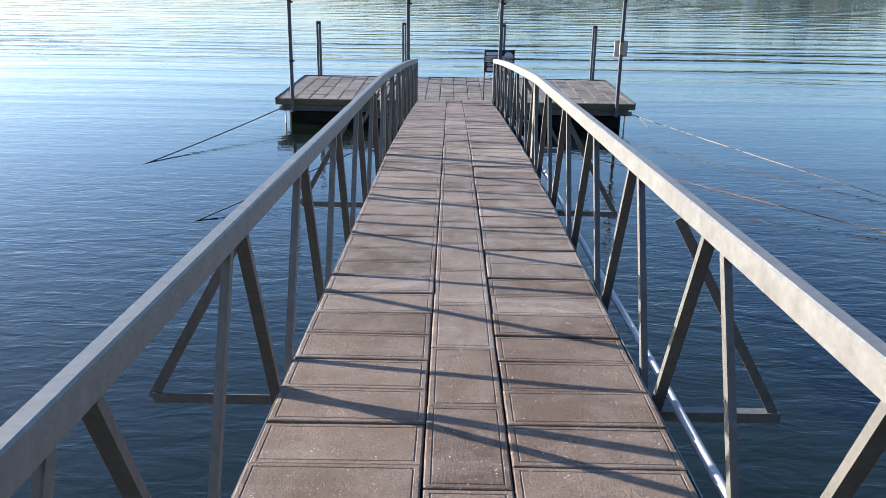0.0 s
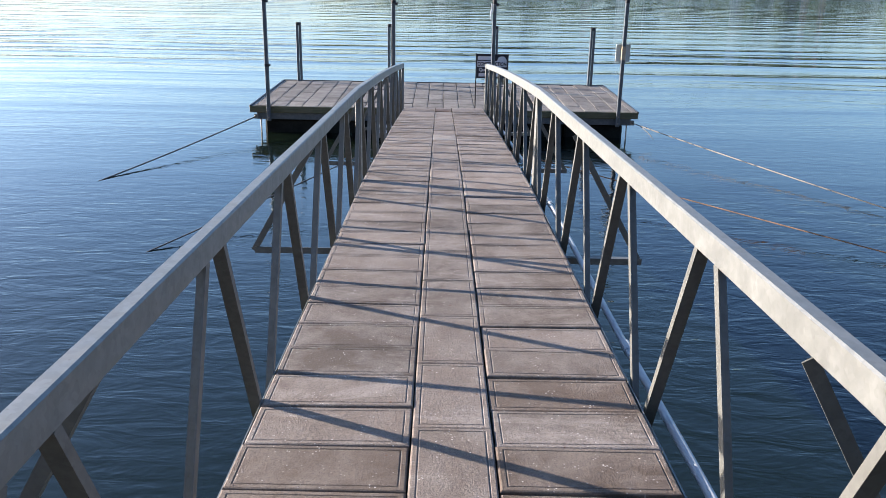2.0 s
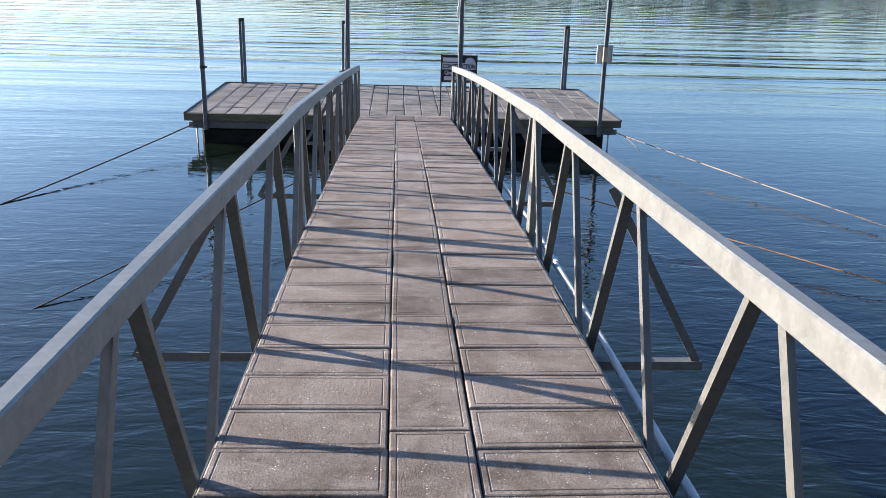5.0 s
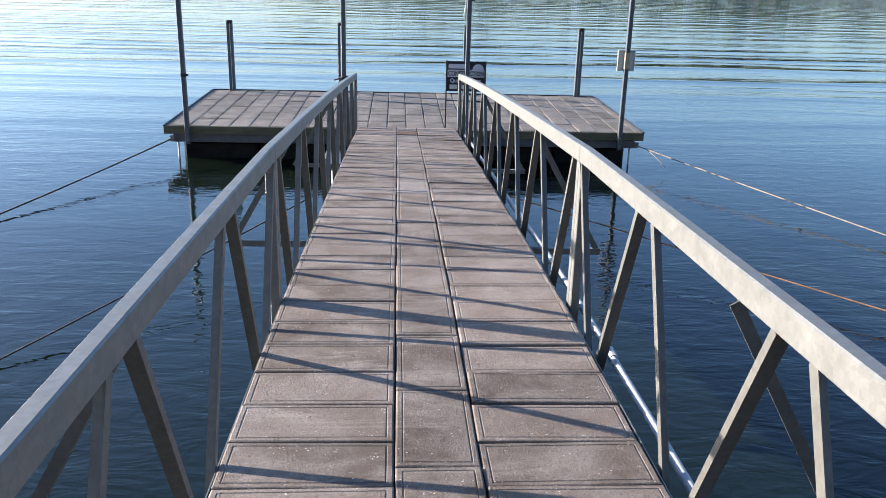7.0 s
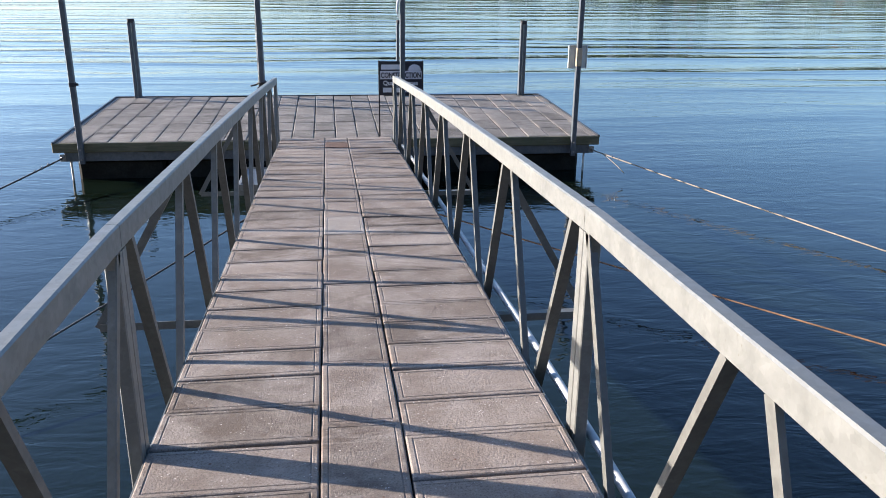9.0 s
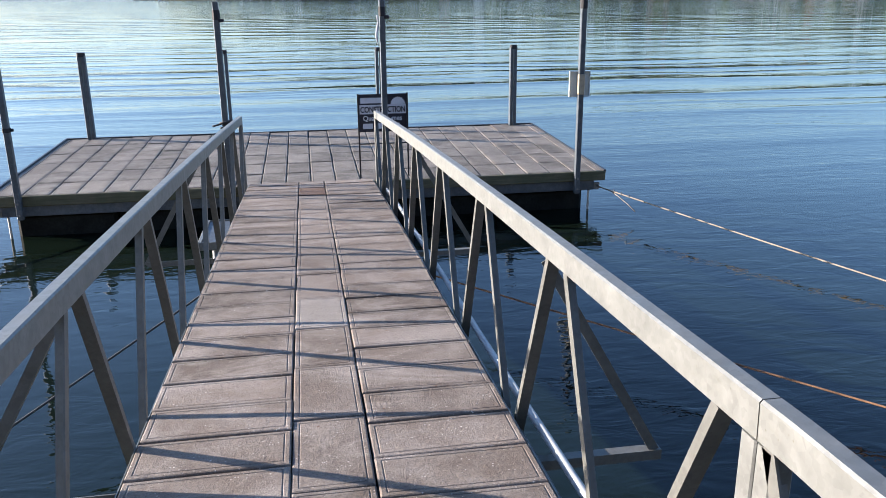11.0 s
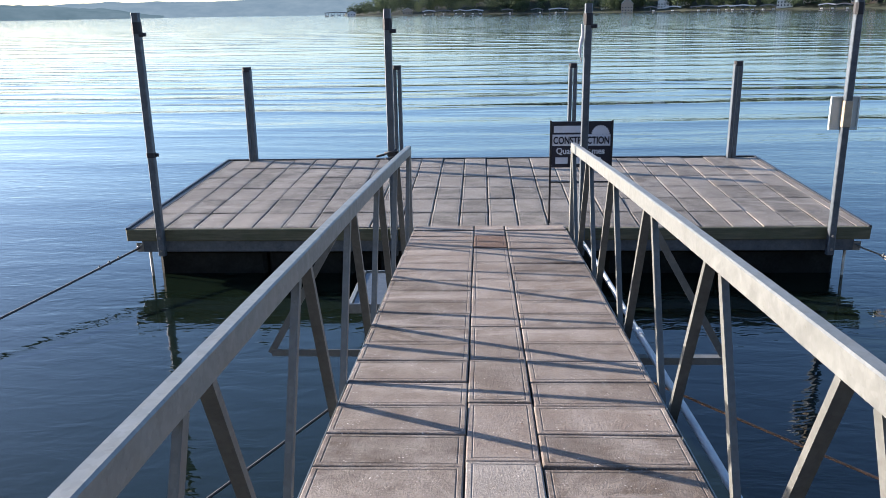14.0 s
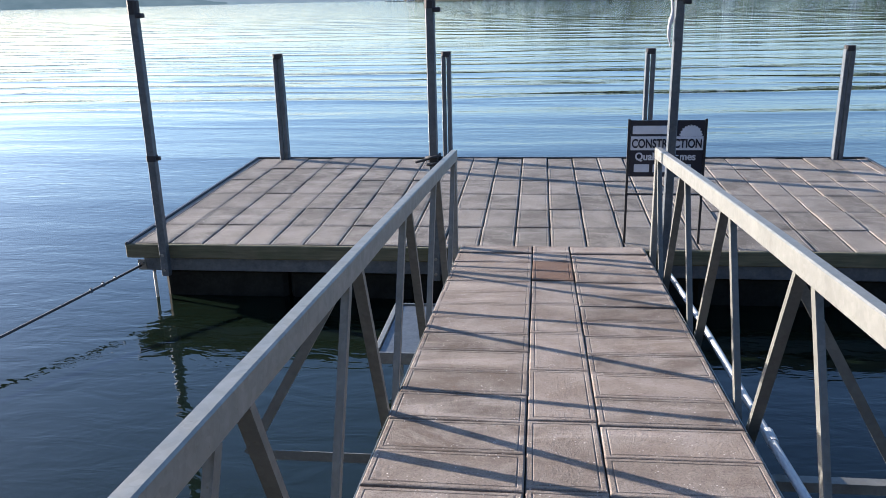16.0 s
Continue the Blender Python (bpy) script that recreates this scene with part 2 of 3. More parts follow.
def hazy_hill_glow(name, dark, light):
    """Distant wooded ridge as a plain backdrop that glows; kilometres of morning haze are painted into its blue."""
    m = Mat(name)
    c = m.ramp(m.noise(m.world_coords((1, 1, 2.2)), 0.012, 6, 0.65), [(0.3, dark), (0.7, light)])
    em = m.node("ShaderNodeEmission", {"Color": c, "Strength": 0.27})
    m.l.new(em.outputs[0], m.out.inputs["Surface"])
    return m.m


RIDGE = hazy_hill_glow("far_ridge", (0.20, 0.30, 0.39), (0.27, 0.375, 0.46))
RIDGE_NEAR = hazy_hill_glow("near_ridge", (0.12, 0.20, 0.25), (0.18, 0.27, 0.33))


# ---------------------------------------------------------------- mesh helpers
def mesh_of(bm, name, material, smooth=False):
    me = bpy.data.meshes.new(name)
    bm.to_mesh(me)
    bm.free()
    me.materials.append(material)
    if smooth:
        for p in me.polygons:
            p.use_smooth = True
    return me


def part(name, bm, material, parent, label="", smooth=False):
    ob = new(name, mesh_of(bm, name, material, smooth))
    ob.parent = parent
    if label:
        ob["label"] = label
    return ob


def thing(name, label, category, m=None, group="", kind=""):
    ob = new(name)
    ob.empty_display_size = 0.1
    if m is not None:
        ob.matrix_basis = m
    return tagged(ob, label, category, group, kind)


def box(bm, lo, hi, bevel=0.0):
    """An axis-aligned block between two corners, with its edges eased."""
    vs = bmesh.ops.create_cube(bm, size=1.0)["verts"]
    lo, hi = Vector(lo), Vector(hi)
    for v in vs:
        v.co = Vector(((lo[i] + hi[i]) / 2 + v.co[i] * (hi[i] - lo[i])) for i in range(3))
    if bevel:
        es = list({e for v in vs for e in v.link_edges})
        bmesh.ops.bevel(bm, geom=es, offset=bevel, segments=1, affect="EDGES")
    return bm


def sweep(bm, profile, a, b, side):
    """A bar with the given closed profile from a to b; side: the direction of the profile's first axis."""
    a, b = Vector(a), Vector(b)
    d = (b - a).normalized()
    u = (Vector(side) - d * Vector(side).dot(d)).normalized()
    w = d.cross(u)
    rings = [[bm.verts.new(p + u * x + w * y) for x, y in profile] for p in (a, b)]
    n = len(profile)
    for i in range(n):
        bm.faces.new((rings[0][i], rings[0][(i + 1) % n], rings[1][(i + 1) % n], rings[1][i]))
    bm.faces.new(rings[0][::-1])
    bm.faces.new(rings[1])
    bmesh.ops.recalc_face_normals(bm, faces=bm.faces[:])
    return bm


def rect(w, h, c=0.0):
    """A rectangle with cut corners."""
    w, h = w / 2, h / 2
    if not c:
        return [(-w, -h), (w, -h), (w, h), (-w, h)]
    return [(-w + c, -h), (w - c, -h), (w, -h + c), (w, h - c), (w - c, h), (-w + c, h), (-w, h - c), (-w, -h + c)]


def angle_iron(w, h, t=0.006):
    return [(0, 0), (w, 0), (w, t), (t, t), (t, h), (0, h)]


def tube(bm, points, radius, sides=8):
    """A round rod along a line of points."""
    pts = [Vector(p) for p in points]
    rings = []
    for i, p in enumerate(pts):
        d = (pts[min(i + 1, len(pts) - 1)] - pts[max(i - 1, 0)]).normalized()
        u = d.orthogonal().normalized() if abs(d.z) > 0.95 else d.cross(Vector((0, 0, 1))).normalized()
        w = d.cross(u)
        rings.append([bm.verts.new(p + (u * math.cos(2 * math.pi * k / sides) + w * math.sin(2 * math.pi * k / sides)) * radius) for k in range(sides)])
    for r0, r1 in zip(rings, rings[1:]):
        for k in range(sides):
            bm.faces.new((r0[k], r0[(k + 1) % sides], r1[(k + 1) % sides], r1[k]))
    bm.faces.new(rings[0][::-1])
    bm.faces.new(rings[-1])
    bmesh.ops.recalc_face_normals(bm, faces=bm.faces[:])
    return bm


def sag(a, b, drop, n=24):
    a, b = Vector(a), Vector(b)
    return [a.lerp(b, i / n) - Vector((0, 0, drop * 4 * (i / n) * (1 - i / n))) for i in range(n + 1)]


# ---------------------------------------------------------------- water, bed and shores
def sheet(name, x0, x1, y0, y1, z, material):
    bm = bmesh.new()
    vs = [bm.verts.new(p) for p in ((x0, y0, z), (x1, y0, z), (x1, y1, z), (x0, y1, z))]
    bm.faces.new(vs)
    return new(name, mesh_of(bm, name, material))


tagged(sheet("water", -4500, 4500, -60, 4500, 0.0, WATER), "rippled blue lake water reflecting the sky", "water", kind="structure")


def ground():
    """One sheet: the lake bed, rising to the bank behind the gangway's landing. The bank is unseen and raised high to
    block the low sky.
    """
    bm = bmesh.new()
    ys = [-4400, -300, -70, -45, -25, -14, -7, -5.0, -4.0, -2.5, 0, 3, 6, 10, 20, 60, 4500]
    zs = [70, 60, 34, 22, 10, 3.4, 1.36, 1.30, 0.6, -0.3, -0.9, -1.5, -2.3, -3.4, -5, -8, -9]
    xs = [-4500, -300, -40, -12, -6, -3, 0, 3, 6, 12, 40, 300, 4500]
    rows = [[bm.verts.new((x, y, z + (0.12 * noise.noise((x * 0.3, y * 0.4, 1)) if -3 < y < 30 else 0))) for x in xs] for y, z in zip(ys, zs)]
    for r0, r1 in zip(rows, rows[1:]):
        for k in range(len(xs) - 1):
            bm.faces.new((r0[k], r0[k + 1], r1[k + 1], r1[k]))
    return tagged(new("ground", mesh_of(bm, "ground", BED, True)), "muddy stony lake bed rising to an unseen bank", "ground", kind="structure")


ground()


def ridge(name, distance, bearings, heights, label, material=None):
    """A far wooded ridge as a band of hillside, standing on the water's far edge."""
    bm = bmesh.new()
    n = 160
    low, mid, top = [], [], []
    for i in range(n + 1):
        f = i / n
        az = radians(bearings[0] + (bearings[1] - bearings[0]) * f)
        k = f * (len(heights) - 1)
        a = int(min(k, len(heights) - 2))
        s = k - a
        s = s * s * (3 - 2 * s)
        h = heights[a] * (1 - s) + heights[a + 1] * s
        h += distance * 0.0012 * noise.fractal((f * 34, distance, 0), 0.8, 2.0, 5)
        d = Vector((math.sin(az), math.cos(az), 0))
        low.append(bm.verts.new(d * distance + Vector((0, 0, -1))))
        mid.append(bm.verts.new(d * (distance * 1.02) + Vector((0, 0, max(h * 0.6, 0.5)))))
        top.append(bm.verts.new(d * (distance * 1.06) + Vector((0, 0, max(h, 1.0)))))
    for i in range(n):
        bm.faces.new((low[i], low[i + 1], mid[i + 1], mid[i]))
        bm.faces.new((mid[i], mid[i + 1], top[i + 1], top[i]))
    return tagged(new(name, mesh_of(bm, name, material or RIDGE, True)), label, "distant hills", kind="structure")


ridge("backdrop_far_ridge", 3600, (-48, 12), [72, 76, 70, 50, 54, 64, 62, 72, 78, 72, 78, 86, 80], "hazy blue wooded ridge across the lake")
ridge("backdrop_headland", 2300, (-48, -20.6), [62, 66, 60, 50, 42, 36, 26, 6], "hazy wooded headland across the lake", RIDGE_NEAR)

# ---------------------------------------------------------------- near wooded shore
SHORE = [(-9.0, 1040), (-7, 1000), (-2, 965), (4, 930), (9, 900), (14, 870), (20, 840), (27, 810), (34, 790), (42, 780), (50, 775)]


def shore_point(bearing, inland=0.0):
    for (b0, d0), (b1, d1) in zip(SHORE, SHORE[1:]):
        if bearing <= b1:
            break
    f = (bearing - b0) / (b1 - b0)
    d = d0 + (d1 - d0) * f + inland
    az = radians(bearing)
    return Vector((math.sin(az) * d, math.cos(az) * d, 0))


def bank_height(bearing, inland):
    rise = min(max((bearing + 9) / 9, 0.12), 1.0) * (1.0 + 0.25 * math.sin(bearing * 0.35))
    return 0.5 + 34 * rise * (1 - math.exp(-max(inland - 8, 0) / 110))


def wooded_bank():
    bm = bmesh.new()
    steps = [-2, 0, 5, 16, 36, 66, 110, 180, 270]
    rows = []
    for i in range(121):
        b = -9.0 + 59 * i / 120
        row = []
        for s in steps:
            p = shore_point(b, s)
            p.z = -1.0 if s < 0 else (0.5 if s == 0 else bank_height(b, s))
            row.append(bm.verts.new(p))
        rows.append(row)
    for r0, r1 in zip(rows, rows[1:]):
        for k in range(len(steps) - 1):
            bm.faces.new((r0[k], r1[k], r1[k + 1], r0[k + 1]))
    return tagged(new("wooded_bank", mesh_of(bm, "wooded_bank", FOREST_FLOOR, True)), "green wooded bank with lawns along the lake", "bank", kind="structure")


wooded_bank()


def far_woods():
    """Broadleaf woods on the far bank: every crown is many small clumps of leaves round limbs on a trunk."""
    rng = np.random.default_rng(7)
    octa = np.array([(1, 0, 0), (-1, 0, 0), (0, 1, 0), (0, -1, 0), (0, 0, 1), (0, 0, -1)], float)
    tri = np.array([(0, 2, 4), (2, 1, 4), (1, 3, 4), (3, 0, 4), (2, 0, 5), (1, 2, 5), (3, 1, 5), (0, 3, 5)])
    vs, fs, count = [], [], 0
    trees = []
    for i in range(900):
        b = -8.8 + 58 * rng.random()
        inland = 34 + 170 * rng.random() ** 1.5 if rng.random() < 0.68 else 7 + 27 * rng.random()
        if b < -7.5:
            inland = 4 + 60 * rng.random()
        trees.append((b, inland, (11 + 17 * rng.random() ** 1.5) * min(1.0, 0.45 + (b + 8.8) / 5)))
    for b, inland, tall in trees:
        p = shore_point(b, inland)
        p.z = bank_height(b, inland) - 0.4
        spread = tall * (0.26 + 0.20 * rng.random())
        n = 300
        direction = rng.normal(size=(n, 3))
        direction /= np.linalg.norm(direction, axis=1)[:, None]
        shell = (0.30 + 0.78 * rng.random(n) ** 0.6)[:, None]
        lobes = 1 + 0.28 * np.sin(direction[:, :1] * 5 + i + b) * np.cos(direction[:, 1:2] * 4 + b * 7)
        centre = direction * shell * lobes * np.array([spread, spread, tall * 0.40]) + np.array([p.x, p.y, p.z + tall * 0.58])
        size = (0.16 + 0.30 * rng.random((n, 1, 1)) ** 1.5) * tall / 12
        pts = octa[None] * size * (0.65 + 0.7 * rng.random((n, 6, 1))) + centre[:, None]
        vs.append(pts.reshape(-1, 3))
        fs.append((tri[None] + (np.arange(n) * 6)[:, None, None] + count).reshape(-1, 3))
        count += n * 6
    v, f = np.concatenate(vs), np.concatenate(fs)
    me = bpy.data.meshes.new("far_woods")
    me.vertices.add(len(v))
    me.vertices.foreach_set("co", v.ravel())
    me.loops.add(f.size)
    me.loops.foreach_set("vertex_index", f.ravel())
    me.polygons.add(len(f))
    me.polygons.foreach_set("loop_start", np.arange(0, f.size, 3))
    me.polygons.foreach_set("use_smooth", np.ones(len(f), bool))
    me.update(calc_edges=True)
    me.validate()
    me.materials.append(LEAF)
    tagged(new("far_woods", me), "dense green broadleaf trees covering the far bank", "woods", kind="stuff")


far_woods()

# ---------------------------------------------------------------- gangway
KNEE, JOINT, CAMBER = 8.47, 8.57, 0.035
GANG_START, GANG_END, POST_END = -4.1, 17.60, 17.36
LEFT, SEAM_L, SEAM_R, RIGHT = -0.617, 0.0, 0.311, 0.930


def deck_z(y):
    """The deck's height: a gentle ramp, then a steeper span with a slight camber."""
    if y < KNEE:
        return 1.36 - 0.0278 * (y - 2.9)
    u = (y - KNEE) / (GANG_END - KNEE)
    return 1.205 - 0.0685 * (y - KNEE) + CAMBER * 4 * u * (1 - u)


def deck_tilt(y):
    return math.degrees(math.atan((deck_z(y + 0.05) - deck_z(y - 0.05)) / 0.1))


gangway = thing("gangway", "long galvanized truss gangway with brown pavers leading to a dock", "gangway")
RAIL_UP, RAIL_W, RAIL_H = (0.815, 0.833), 0.05, 0.09
RAIL_X = (-0.647, 0.980)
TRUSS_X = (-0.647, 0.980)
MODULE, FIRST_TOP = 1.24, (2.43 - 5 * 1.24, 2.435 - 5 * 1.24)


def deck_bar(profile, x, up, y0, y1):
    """A bar that follows the deck's slope and camber at one height above it."""
    n = max(1, round((y1 - max(y0, KNEE)) / 1.1)) if y1 > KNEE else 1
    ys = [y0] if y0 >= KNEE or y1 <= KNEE else [y0, KNEE]
    first = ys[-1]
    ys += [first + (y1 - first) * (i + 1) / n for i in range(n)]
    bm = bmesh.new()
    rings = []
    for y in ys:
        slope = math.radians(deck_tilt(y))
        w = Vector((0, math.sin(-slope), math.cos(slope)))
        rings.append([bm.verts.new(Vector((x + p, y, deck_z(y) + up)) + w * q) for p, q in profile])
    k = len(profile)
    for r0, r1 in zip(rings, rings[1:]):
        for i in range(k):
            bm.faces.new((r0[i], r0[(i + 1) % k], r1[(i + 1) % k], r1[i]))
    bm.faces.new(rings[0][::-1])
    bm.faces.new(rings[-1])
    bmesh.ops.recalc_face_normals(bm, faces=bm.faces[:])
    return bm


for side in (0, 1):
    out = -1 if side == 0 else 1
    for y0, y1 in ((GANG_START, JOINT - 0.002), (JOINT + 0.002, POST_END)):
        part("handrail", deck_bar(rect(RAIL_W, RAIL_H, 0.006), RAIL_X[side], RAIL_UP[side], y0, y1), STEEL, gangway)
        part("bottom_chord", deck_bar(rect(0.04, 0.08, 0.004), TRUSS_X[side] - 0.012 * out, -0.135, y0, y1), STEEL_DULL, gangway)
    for k in range(18):
        top = FIRST_TOP[side] + MODULE * k
        for sgn in (-1, 1):
            ytop, ybot = top + 0.085 * sgn, top + (MODULE / 2 - 0.085) * sgn
            if not (GANG_START < ybot < POST_END and GANG_START < ytop < POST_END):
                continue
            prof = [(x * out, y * sgn) for x, y in (angle_iron(0.038, 0.040) if sgn < 0 else angle_iron(0.046, 0.030))]
            a = (TRUSS_X[side] - 0.0245 * out, ybot, deck_z(ybot) - 0.15)
            b = (TRUSS_X[side] - 0.0245 * out, ytop, deck_z(ytop) + RAIL_UP[side] - RAIL_H / 2 + 0.001)
            part("diagonal", sweep(bmesh.new(), prof, a, b, (1, 0, 0)), STEEL_BARS, gangway)
    for y in (JOINT - 0.03, JOINT + 0.03, POST_END - 0.04):
        a = (TRUSS_X[side], y, deck_z(y) - 0.16)
        b = (TRUSS_X[side], y, deck_z(y) + RAIL_UP[side] - RAIL_H / 2)
        part("upright", sweep(bmesh.new(), rect(0.049, 0.055, 0.004), a, b, (1, 0, 0)), STEEL, gangway)
    for y in (-0.68, 2.95, 6.56, 10.10, 13.77):
        edge, tip = TRUSS_X[side], TRUSS_X[side] + out * 0.535
        z = deck_z(y) - 0.11
        prof = angle_iron(0.05, 0.045)
        arm = part("outrigger", sweep(bmesh.new(), [(p, -q) for p, q in prof], (edge - out * 0.02, y, z), (tip, y, z), (0, 1, 0)), STEEL_BARS, gangway)
        part("brace", sweep(bmesh.new(), [(p, q * 0.9) for p, q in prof], (tip - out * 0.01, y + 0.01, z + 0.005), (RAIL_X[side] + out * 0.03, y + 0.01, deck_z(y) + 0.76), (0, 1, 0)), STEEL_BARS, arm)

# joists under the pavers, and the edge angle that holds them
for y0, y1 in ((GANG_START, JOINT - 0.005), (JOINT + 0.005, GANG_END)):
    for x in (LEFT + 0.02, SEAM_L, SEAM_R, RIGHT - 0.02):
        part("joist", deck_bar(rect(0.04, 0.06, 0.003), x, -0.075, y0, y1), RUBBER, gangway)
    for x in (LEFT - 0.003, RIGHT + 0.003):
        part("edge_angle", deck_bar(rect(0.005, 0.05), x, -0.033, y0, y1), STEEL, gangway)
    y0 += 0.2
    while y0 < y1:
        a, b = (LEFT, y0, deck_z(y0) - 0.12), (RIGHT, y0, deck_z(y0) - 0.12)
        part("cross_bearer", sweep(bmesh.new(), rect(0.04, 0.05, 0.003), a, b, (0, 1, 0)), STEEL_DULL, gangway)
        y0 += MODULE

# conduit along the outside of the truss, with couplings
conduit_x = 1.045
run = [(conduit_x + 0.004 * math.sin(y * 2.1), y, deck_z(y) - 0.055 + 0.012 * math.sin(y * 0.9)) for y in [GANG_START + 0.6 * i for i in range(36)]]
conduit = part("conduit", tube(bmesh.new(), run, 0.019, 10), PVC, gangway, "grey plastic conduit", True)
for y in (-1.2, 1.85, 4.9, 7.95, 11.0, 14.05):
    z = deck_z(y) - 0.055 + 0.012 * math.sin(y * 0.9)
    part("coupling", tube(bmesh.new(), [(conduit_x, y - 0.05, z), (conduit_x, y + 0.05, z)], 0.025, 10), PVC, conduit)


# ---------------------------------------------------------------- pavers
def paver_mesh(name, lx, ly, material, ease=0.007, fall=0.003):
    """A composite paver: eased edges and a shallow groove that frames its face."""
    bm = bmesh.new()
    rings = [(0.0, -0.040), (0.0, -fall - 0.004), (0.002, -fall), (ease, 0.0), (0.023, 0.0), (0.0258, -0.0024), (0.0285, -0.0024), (0.0315, 0.0)]
    loops = []
    for inset, z in rings:
        x, y = lx / 2 - inset, ly / 2 - inset
        loops.append([bm.verts.new(p) for p in ((-x, -y, z), (x, -y, z), (x, y, z), (-x, y, z))])
    for l0, l1 in zip(loops, loops[1:]):
        for k in range(4):
            bm.faces.new((l0[k], l0[(k + 1) % 4], l1[(k + 1) % 4], l1[k]))
    bm.faces.new(loops[-1])
    return mesh_of(bm, name, material)


def lay(me, x, y, z, tilt, turn, parent):
    ob = new("paver", me)
    ob.parent = parent
    ob.matrix_basis = pose(x, y, z, tilt, random.uniform(-0.5, 0.5), turn + random.uniform(-0.3, 0.3))
    return ob


SIDE_ROWS = ((-20, -3.65), (0, 2.315), (10, 5.29), (19, 7.965), (29, 10.985), (37, 13.41), (46, 16.08), (50, 17.25))
MID_ROWS = ((-10, -3.76), (0, 2.17), (6, 5.71), (10, 8.09), (15, 11.06), (19, 13.44), (24, 16.42), (25, 17.02))


def row_start(rows, k):
    """Where row k begins: the rows drift a little from stretch to stretch, as they were laid."""
    for (k0, y0), (k1, y1) in zip(rows, rows[1:]):
        if k <= k1:
            break
    return y0 + (y1 - y0) * (k - k0) / (k1 - k0)


side_paver = paver_mesh("side_paver", 0.612, 0.2915, PAVER)
dark_side_paver = paver_mesh("dark_side_paver", 0.612, 0.2915, PAVER_DARK)
dark_mid_paver = paver_mesh("dark_mid_paver", 0.305, 0.588, PAVER_DARK)
mid_paver = paver_mesh("mid_paver", 0.305, 0.588, PAVER)
pale_paver = paver_mesh("pale_paver", 0.305, 0.588, PAVER_PALE)
rust_paver = paver_mesh("rust_paver", 0.305, 0.588, PAVER_RUST)
for k in range(-20, 50):
    y = row_start(SIDE_ROWS, k + 0.5)
    if GANG_START < y - 0.15 and y + 0.14 < GANG_END:
        for x in ((LEFT + SEAM_L) / 2, (SEAM_R + RIGHT) / 2):
            me = dark_side_paver if random.random() < (4.6 - y) / 2.0 + 0.06 else side_paver
            lay(me, x + random.uniform(-0.003, 0.003), y + random.uniform(-0.005, 0.005), deck_z(y) + random.uniform(-0.004, 0.004), deck_tilt(y) + random.uniform(-0.7, 0.7), 0, gangway)
for k in range(-10, 26):
    y = row_start(MID_ROWS, k + 0.5)
    if GANG_START < y - 0.3 and y + 0.28 < GANG_END:
        me = pale_paver if k == 16 else rust_paver if k == 24 else dark_mid_paver if y < 3.4 else mid_paver
        lay(me, (SEAM_L + SEAM_R) / 2, y, deck_z(y) + random.uniform(-0.003, 0.002), deck_tilt(y) + random.uniform(-0.3, 0.3), 0, gangway)

lay(paver_mesh("half_paver", 0.301, 0.29, PAVER), (SEAM_L + SEAM_R) / 2, 17.165, deck_z(17.165), deck_tilt(17.1), 0, gangway)
for x0, x1 in ((LEFT, SEAM_L), (SEAM_L, SEAM_R), (SEAM_R, RIGHT)):
    lay(paver_mesh("end_paver", x1 - x0 - 0.010, 0.25, PAVER), (x0 + x1) / 2, 17.455, deck_z(17.455), deck_tilt(17.4), 0, gangway)
part("threshold", sweep(bmesh.new(), rect(1.50, 0.008), (0.155, 17.585, deck_z(17.585) - 0.012), (0.155, 17.64, 0.556), (1, 0, 0)), RUBBER, gangway, "dark worn threshold strip")

# ---------------------------------------------------------------- floating dock
DOCK_X0, DOCK_X1, DOCK_DEEP, DOCK_TILT = -3.70, 4.05, 3.66, 1.45
dock = thing("floating_dock", "floating dock with grey-brown pavers, mossy timber fascia and black floats", "dock", pose(0, 17.63, 0.55, DOCK_TILT))


def dock_z(y):
    return 0.55 + math.tan(radians(DOCK_TILT)) * (y - 17.63)


def dock_part(name, lo, hi, material, bevel=0.006, label=""):
    return part(name, box(bmesh.new(), lo, hi, bevel), material, dock, label)


dock_part("deck_bed", (DOCK_X0 + 0.02, 0.02, -0.10), (DOCK_X1 - 0.02, DOCK_DEEP - 0.02, -0.042), RUBBER)
for i in range(3):
    w = (DOCK_X1 - DOCK_X0) / 3
    dock_part("fascia_board", (DOCK_X0 - 0.03 + w * i + (0.002 if i else 0), -0.035, -0.135), (DOCK_X0 + w * (i + 1) - 0.002 + (0.03 if i == 2 else 0), 0.005, -0.004), TIMBER, 0.008, "mossy weathered timber board")
dock_part("fascia_board", (DOCK_X0 - 0.03, DOCK_DEEP - 0.005, -0.135), (DOCK_X1 + 0.03, DOCK_DEEP + 0.035, -0.004), TIMBER, 0.008)
for x0, x1 in ((DOCK_X0 - 0.03, DOCK_X0 - 0.002), (DOCK_X1 + 0.002, DOCK_X1 + 0.03)):
    dock_part("fascia_board", (x0, 0.007, -0.135), (x1, DOCK_DEEP - 0.007, -0.004), TIMBER, 0.006)
    dock_part("bumper_strip", (x0 - 0.006, -0.03, -0.03), (x1 + 0.006, DOCK_DEEP + 0.03, 0.014), BLACK_PAINT, 0.008, "black vinyl edge bumper")
dock_part("edge_strip", (DOCK_X0, DOCK_DEEP - 0.01, -0.002), (DOCK_X1, DOCK_DEEP + 0.036, 0.014), BLACK_PAINT, 0.005)
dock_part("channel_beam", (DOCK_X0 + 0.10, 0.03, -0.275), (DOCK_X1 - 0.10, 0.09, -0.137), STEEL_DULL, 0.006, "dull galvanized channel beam")
